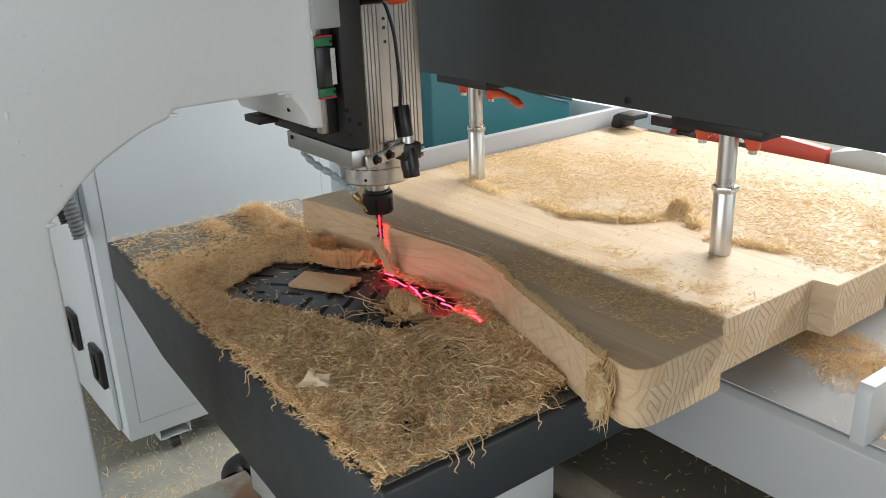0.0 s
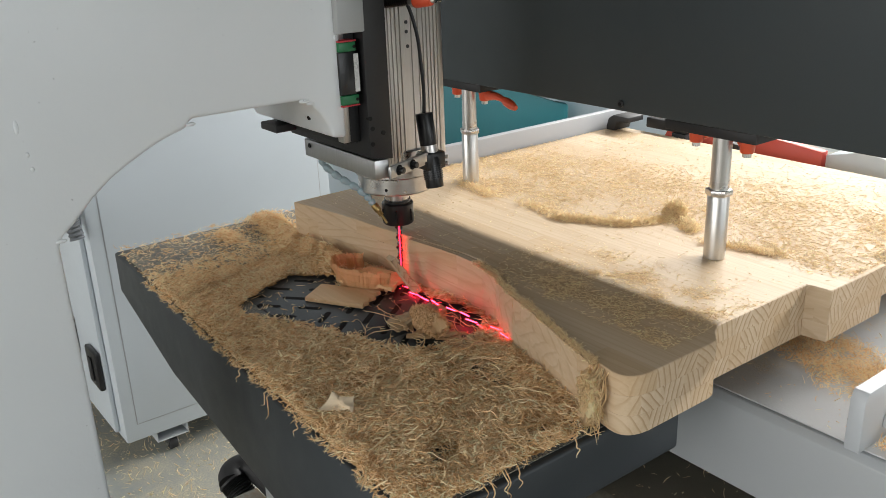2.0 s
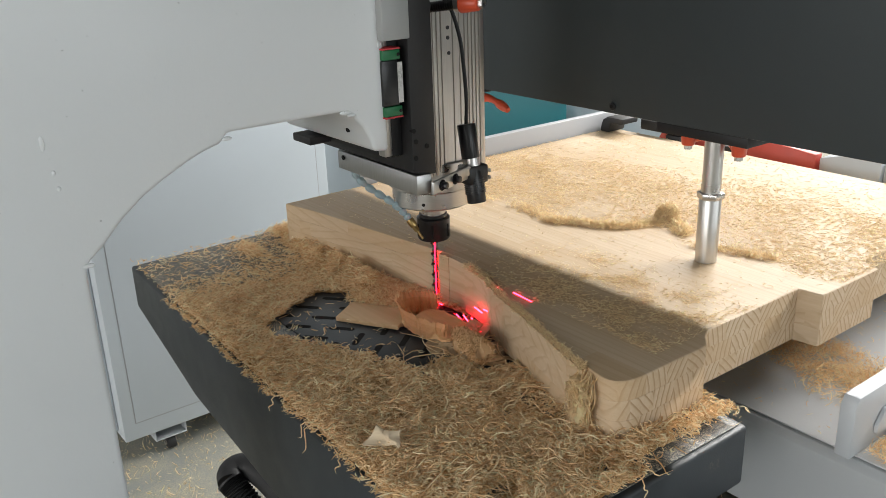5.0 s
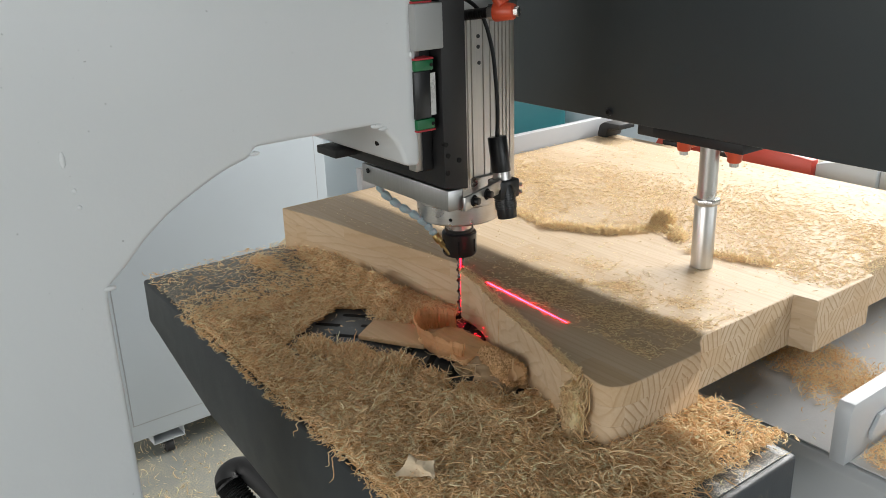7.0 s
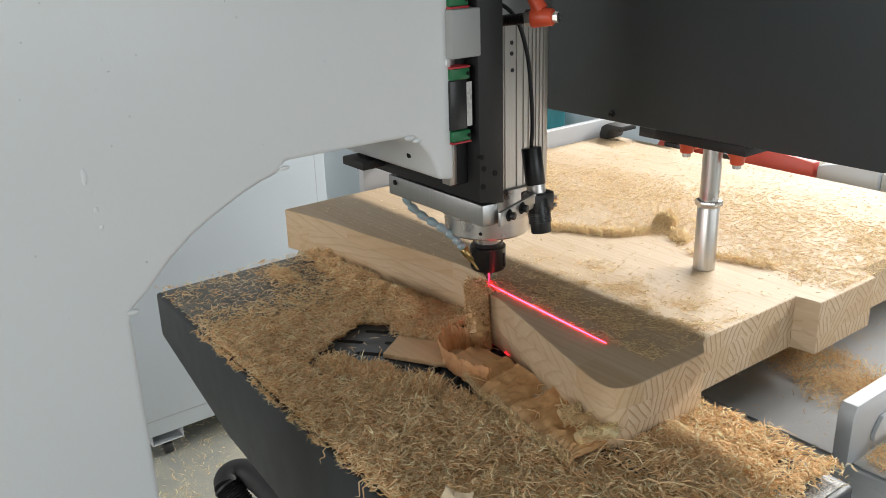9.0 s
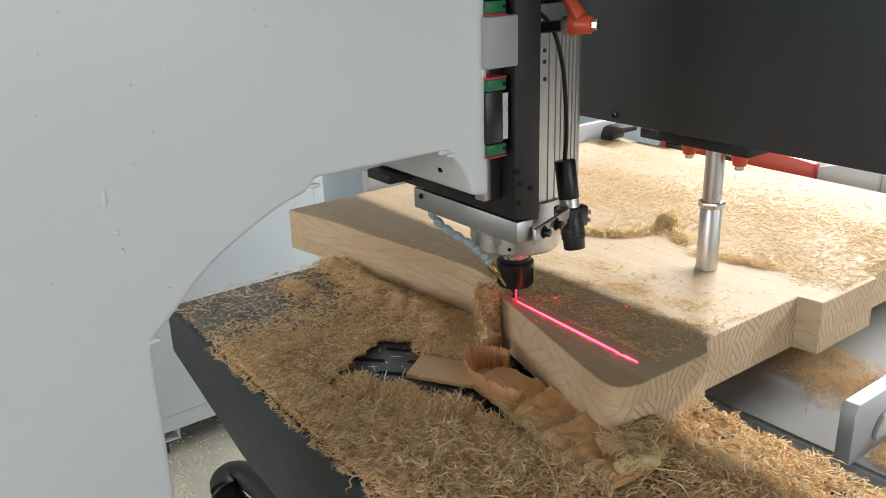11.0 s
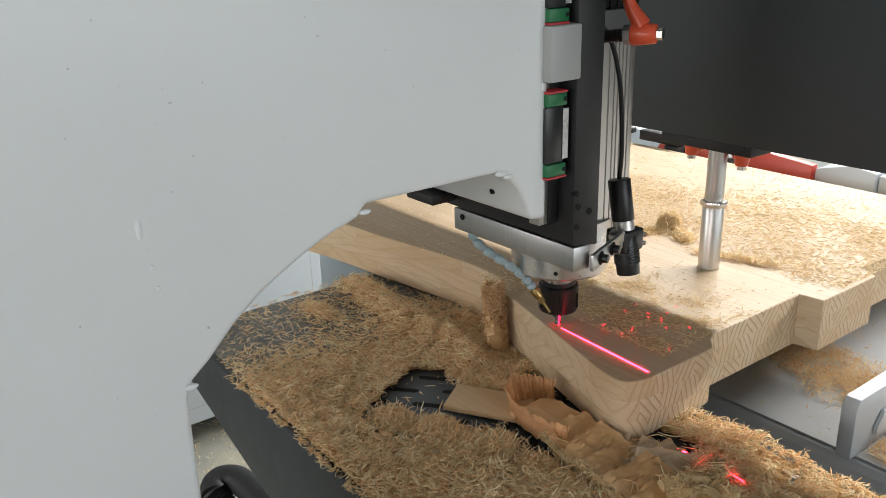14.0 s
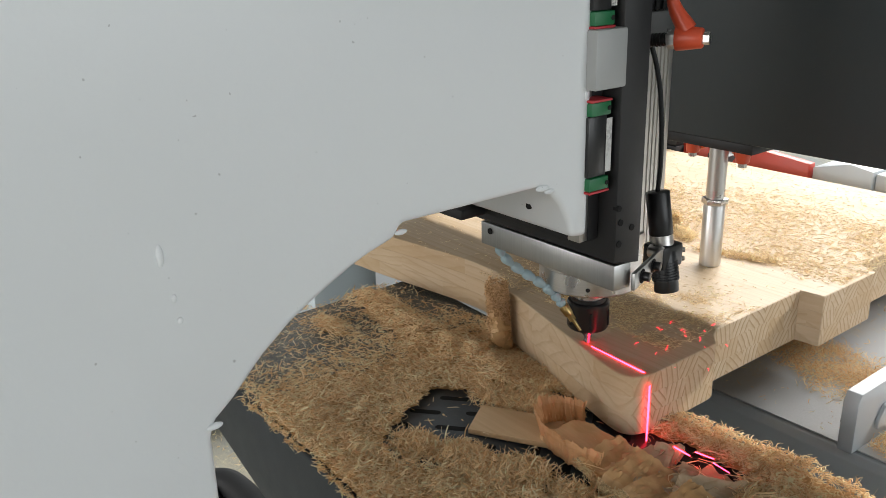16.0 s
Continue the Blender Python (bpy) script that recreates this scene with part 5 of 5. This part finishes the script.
        FALLING.append((ob, 8.10 + 0.02 * k, (xm, ym, zm), (0.112 + 0.178 * u, -0.082 - 0.032 * u, TABLE_Z + 0.0185 + 0.0015 * (k % 2) + 0.007 * u, 88 + 5 * math.sin(k * 2.3), 3 * math.cos(k * 1.7), 3 + 5 * math.sin(k * 1.9))))
    # fibrous rolls at its loose end, torn out of the corner as it fell
    for k, (dx, dy, yaw, L) in enumerate(((0.262, -0.080, 62, 0.060), (0.286, -0.088, 50, 0.072), (0.306, -0.104, 70, 0.050))):
        b = bmesh.new()
        pts = curve([(-L / 2, 0, 0), (-L / 6, 0.004, 0.002), (L / 6, -0.003, 0.003), (L / 2, 0.002, 0)], 26)
        tube(pts, [0.0062 + 0.0030 * noise.noise(Vector((i * 0.3, k, 2))) - 0.003 * (i > 23) for i in range(26)], 14, b)
        for v in b.verts:
            v.co += 0.0035 * noise.noise_vector(v.co * 90 + Vector((k * 5, 0, 0))) + 0.0015 * noise.noise_vector(v.co * 320)
        sx, sy = 0.556 + 0.008 * k, -0.0605 - 0.002 * k
        ob = solo("torn_roll", b, PALE, (0, 0, 0), "thick torn roll of wood fibres beside the split strip", "wood shavings", "torn rolls at the strip's end")
        rng2 = np.random.default_rng(90 + k)
        n = 260
        a = rng2.uniform(0, 6.28, n)
        q = np.stack([rng2.uniform(-L / 2, L / 2, n), 0.007 * np.cos(a), 0.007 * np.sin(a)], 1)
        tagged(strands("fibre_fuzz", q, 0.010, 0.0013, 0.8, PALE, ob, seed=95 + k), "ragged fibres round the roll", kind="stuff")
        TORN.append((ob, (sx, sy - 0.012, 0.925 + 0.006 * k), (dx, dy, TABLE_Z + 0.036), yaw))
    # a broad curl, open on one side
    b = bmesh.new()
    n, rows = 110, 9
    grid = []
    for i in range(n):
        a = radians(118 + 205 * i / (n - 1))
        rad = 0.036 + 0.010 * i / n + 0.0007 * math.sin(i * 1.9) + 0.0016 * noise.noise(Vector((i * 0.2, 2, 0))) + 0.0022 * noise.noise(Vector((i * 0.55, 5, 0)))
        col = []
        for j in range(rows):
            hgt = (j / (rows - 1) - 0.05 * noise.noise(Vector((i * 0.4, j, 4)))) * (0.034 + 0.006 * noise.noise(Vector((i * 0.14, 0, 1))) + 0.004 * noise.noise(Vector((i * 0.7, 3, 1))))
            lean = 0.22 * hgt
            col.append(b.verts.new(((rad + lean) * 1.45 * math.cos(a), (rad + lean) * 0.85 * math.sin(a), hgt)))
        grid.append(col)
    for i in range(n - 1):
        for j in range(rows - 1):
            b.faces.new((grid[i][j], grid[i + 1][j], grid[i + 1][j + 1], grid[i][j + 1]))
    # the floor of the scoop, which ran on into the strip
    plate = rough_slab(0.098, 0.062, 0.006, 9.0, 12, 0.003)
    bmesh.ops.translate(plate, verts=plate.verts, vec=(0.014, -0.002, 0.008))
    bmesh.ops.solidify(b, geom=b.faces[:], thickness=0.0075)
    join(b, plate)
    for v in b.verts:
        v.co += 0.0022 * noise.noise_vector(v.co * 110) + 0.0012 * noise.noise_vector(v.co * 300)
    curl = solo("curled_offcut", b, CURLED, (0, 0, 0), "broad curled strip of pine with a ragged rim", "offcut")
    ways = ((0.0, -0.085, -0.020, 40), (1.5, -0.065, -0.032, 30), (3.5, 0.005, -0.040, 12), (4.2, 0.052, -0.050, 6), (6.3, 0.056, -0.060, 2), (8.5, 0.060, -0.074, 0), (16.0, 0.056, -0.074, -4))
    FOLLOW.append((curl, [(t, x, y, TABLE_Z + 0.0105, yaw) for t, x, y, yaw in ways]))
    # a thick roll that stays at the start of the cut
    b = bmesh.new()
    pts = curve([(0, 0, 0.0), (0.004, -0.004, 0.030), (-0.004, -0.002, 0.062), (-0.012, 0.004, 0.098)], 40)
    tube(pts, [0.0140 - 0.00013 * k + 0.006 * noise.noise(Vector((k * 0.16, 3, 1))) for k in range(40)], 22, b)
    for v in b.verts:
        v.co += 0.007 * noise.noise_vector(v.co * 45) + 0.0045 * noise.noise_vector(v.co * 170)
    roll = solo("rolled_shaving", b, SHAVEROLL, (0, 0, 0), "thick rough roll of shavings leaning on the panel", "wood shavings")
    rng2 = np.random.default_rng(77)
    n = 2400
    a, z = rng2.uniform(0, 6.28, n), rng2.uniform(0, 0.098, n)
    q = np.stack([0.0142 * np.cos(a) - 0.008 * z / 0.098, 0.0142 * np.sin(a), z], 1)
    tagged(strands("fibre_fuzz", q, 0.009, 0.0016, 0.9, SHAVEROLL, roll, seed=78), "ragged fibres round the roll", kind="stuff")
    ROLLED.append(roll)
    for ob in HANGING:
        FALLING.append((ob, 7.9, tuple(ob.location), (0.285, -0.088, TABLE_Z + 0.030, -75, 0, 20)))


FOLLOW, ROLLED, TORN = [], [], []
CURLED = wood("curled_pine", 0.4, 1.25, (1.0, 0.83, 0.66))
PALECHIP = painted("cream_wood_chip", (0.74, 0.60, 0.42), 0.7, 120.0, 0.5)
STRIP = wood("split_pine", 0.35, 1.05, (1.0, 0.80, 0.57))
SHAVEROLL = shaved("matted_shavings", (0.84, 0.60, 0.36), (0.75, 0.50, 0.27), (0.58, 0.36, 0.17), 160.0)


# ---- the laser's line ----
LINE = []  # glowing strips that stand in for the line of red light, with their place along it


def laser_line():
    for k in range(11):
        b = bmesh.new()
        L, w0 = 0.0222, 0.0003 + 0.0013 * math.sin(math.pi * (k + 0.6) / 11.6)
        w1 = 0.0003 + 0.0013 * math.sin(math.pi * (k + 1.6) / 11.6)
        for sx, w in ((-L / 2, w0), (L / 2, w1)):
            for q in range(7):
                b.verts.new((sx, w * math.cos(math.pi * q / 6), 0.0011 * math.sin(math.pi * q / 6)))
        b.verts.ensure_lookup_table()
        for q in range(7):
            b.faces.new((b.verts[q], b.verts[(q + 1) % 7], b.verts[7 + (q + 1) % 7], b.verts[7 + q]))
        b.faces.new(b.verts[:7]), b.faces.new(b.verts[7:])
        ob = solo("laser_line", b, LASERCORE, (0, 0, 0), "glowing red strip in place of laser light on the wood", "laser light", "pieces of the laser line")
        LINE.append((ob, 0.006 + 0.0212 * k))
    # the glint on the cutter is a thin tube that glows
    b = tube([(AXIS[0] + 0.0058 + 0.0006 * math.sin(k * 2.1), AXIS[1] - 0.0035, 0.9905 - k * 0.009) for k in range(11)], 0.0011, 6)
    ob = solo("laser_glint", b, LASER, (AXIS[0], AXIS[1], 0.95), "glowing red tube in place of laser light on the spinning cutter", "laser light")
    CARRIED.append(ob)


FLECKS = []  # thrown slivers that glow in place of the laser's light: object, place on the litter, place over the panel


def glowing_slivers():
    rng = random.Random(21)
    for k in range(16):
        L = rng.uniform(0.002, 0.007)
        b = tube([(-L / 2, 0, 0), (-L * 0.1, 0.0006, 0.0004), (L / 2, -0.0004, 0)], [0.0001, 0.0003, 0.0001], 5)
        ob = solo("glowing_sliver", b, LASER, (0, 0, 0), "sliver of wood glowing red in place of laser light", "wood chip", "slivers in the laser's light")
        FLECKS.append((ob, (rng.uniform(0.02, 0.16), rng.uniform(-0.045, -0.012), rng.uniform(0.016, 0.026)),
                       (rng.uniform(0.03, 0.13), rng.gauss(0.055, 0.022), rng.uniform(0.002, 0.045)), rng.uniform(-80, 80), rng.uniform(-70, 70)))


glowing_slivers()
table_shavings()
moving_heaps()
panel_dust()
offcuts()
laser_line()


# ---- motion ----
def way_at(t):
    ts = [w[0] for w in WAYS]
    return float(np.interp(t, ts, [w[1] for w in WAYS])), float(np.interp(t, ts, [w[2] for w in WAYS]))


def edge_at(x):
    """The y of the panel's edge before the cut, at x on the panel."""
    return float(np.interp(x, [-0.24, -0.02, 0.09, 0.19, 0.244, 0.295, 0.312, 0.319, 0.345, 0.42, 0.50, 0.57, 0.60], [-0.016, 0.018, 0.029, 0.036, 0.042, 0.040, 0.015, 0.0, 0.004, -0.017, -0.044, -0.07, -0.07]))


def motions():
    times = [w[0] for w in WAYS]
    for ob in CARRIED:
        q = ob.location.copy()
        walk(ob, [(t, pose(q.x + a, q.y, q.z)) for t, a, b in WAYS])
    for ob in SLID:
        q = ob.location.copy()
        walk(ob, [(t, pose(q.x, q.y + b, q.z)) for t, a, b in WAYS])
    for ob, t0, first, last in SHIFTING:
        rows = []
        for t in sorted(set(times + [t0, t0 + 0.7])):
            u = min(1.0, max(0.0, (t - t0) / 0.7))
            rows.append((t, pose(first[0] + (last[0] - first[0]) * u + way_at(t)[0], first[1] + (last[1] - first[1]) * u, TABLE_Z + 0.0045)))
        walk(ob, rows)
    for ob, t0, first, last in FALLING:
        rows = []
        for t in sorted(set([x for x in times if x <= t0 or x >= t0 + 0.36] + [t0, t0 + 0.12, t0 + 0.24, t0 + 0.36])):
            a, b = way_at(t)
            u = min(1.0, max(0.0, (t - t0) / 0.36))
            a0 = way_at(t0)[0]
            sx, sy, sz = first
            ex, ey, ez, rx, ry, rz = last
            rows.append((t, pose((sx) * (1 - u) + (ex + a) * u, (sy + b) * (1 - u) + ey * u - 0.05 * u * (1 - u), sz * (1 - u * u) + ez * u * u, rx * u, ry * u, rz * u)))
        walk(ob, rows)
    for ob, ways in FOLLOW:
        ts = [w[0] for w in ways]
        walk(ob, [(t, pose(np.interp(t, ts, [w[1] for w in ways]) + a, np.interp(t, ts, [w[2] for w in ways]), ways[0][3], 0, 0, np.interp(t, ts, [w[4] for w in ways]))) for t, a, b in WAYS])
    for ob in ROLLED:
        rows = []
        for t in sorted(set(times + [7.4, 8.3, 9.65])):
            a, b = way_at(t)
            u = min(1.0, max(0.0, (t - 7.4) / 0.9))
            y0 = -0.014 + way_at(9.65)[1]
            if t < 9.65:
                rows.append((t, pose(a + 0.125 * (1 - u) + 0.0158 * u, -0.055 * (1 - u) + y0 * u, (TABLE_Z + 0.016) * (1 - u) + 0.893 * u, 0, 82 * (1 - u), -20 * (1 - u))))
            else:
                rows.append((t, pose(0.336, -0.014 + b, 0.893)))
        walk(ob, rows)
    for ob, first, last, yaw in TORN:
        rows = []
        for t in sorted(set([x for x in times if x <= 8.15 or x >= 8.5] + [8.15, 8.32, 8.5])):
            a, b = way_at(t)
            u = min(1.0, max(0.0, (t - 8.15) / 0.35))
            rows.append((t, pose(first[0] * (1 - u) + (last[0] + a) * u, (first[1] + b) * (1 - u) + last[1] * u, first[2] * (1 - u * u) + last[2] * u * u, 0, 85 * (1 - u), yaw * u)))
        walk(ob, rows)
    for k, (ob, low, high, yaw, dip) in enumerate(FLECKS):
        up = 10.15 + 0.11 * k
        rows = [(t, pose(low[0] + a, low[1], TABLE_Z + low[2], 0, 0, yaw)) for t, a, b in WAYS if t < up - 0.2]
        rows.append((up - 0.2, pose(low[0] + way_at(up - 0.2)[0], low[1], TABLE_Z + low[2], 0, 0, yaw)))
        rows.append((up, pose(low[0] + way_at(up)[0], -0.055, PANEL_Z + 0.012, 0, dip / 2, yaw)))
        rows.append((up + 0.4, pose(high[0] + way_at(up + 0.4)[0], high[1], PANEL_Z + high[2], 0, dip, yaw)))
        rows += [(t, pose(high[0] + a, high[1], PANEL_Z + high[2], 0, dip, yaw)) for t, a, b in WAYS if t > up + 0.45]
        walk(ob, rows)
    rng = random.Random(6)
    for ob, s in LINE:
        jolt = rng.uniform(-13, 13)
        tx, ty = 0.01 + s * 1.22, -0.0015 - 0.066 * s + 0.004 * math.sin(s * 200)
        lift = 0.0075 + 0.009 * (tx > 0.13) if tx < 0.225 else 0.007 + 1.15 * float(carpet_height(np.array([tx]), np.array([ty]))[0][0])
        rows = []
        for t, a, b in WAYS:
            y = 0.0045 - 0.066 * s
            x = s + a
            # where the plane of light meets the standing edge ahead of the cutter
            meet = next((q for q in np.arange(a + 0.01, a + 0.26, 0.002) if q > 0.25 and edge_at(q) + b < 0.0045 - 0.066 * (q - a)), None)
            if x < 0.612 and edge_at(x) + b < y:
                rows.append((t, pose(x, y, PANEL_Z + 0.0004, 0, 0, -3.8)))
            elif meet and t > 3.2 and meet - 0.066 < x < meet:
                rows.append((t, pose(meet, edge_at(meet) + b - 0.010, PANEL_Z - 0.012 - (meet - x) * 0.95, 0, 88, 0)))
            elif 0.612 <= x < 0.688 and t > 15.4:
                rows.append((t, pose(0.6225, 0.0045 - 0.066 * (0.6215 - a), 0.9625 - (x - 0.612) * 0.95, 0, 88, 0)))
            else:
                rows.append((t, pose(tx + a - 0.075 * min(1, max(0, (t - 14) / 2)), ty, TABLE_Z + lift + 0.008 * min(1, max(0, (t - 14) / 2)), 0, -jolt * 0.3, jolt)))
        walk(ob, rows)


motions()
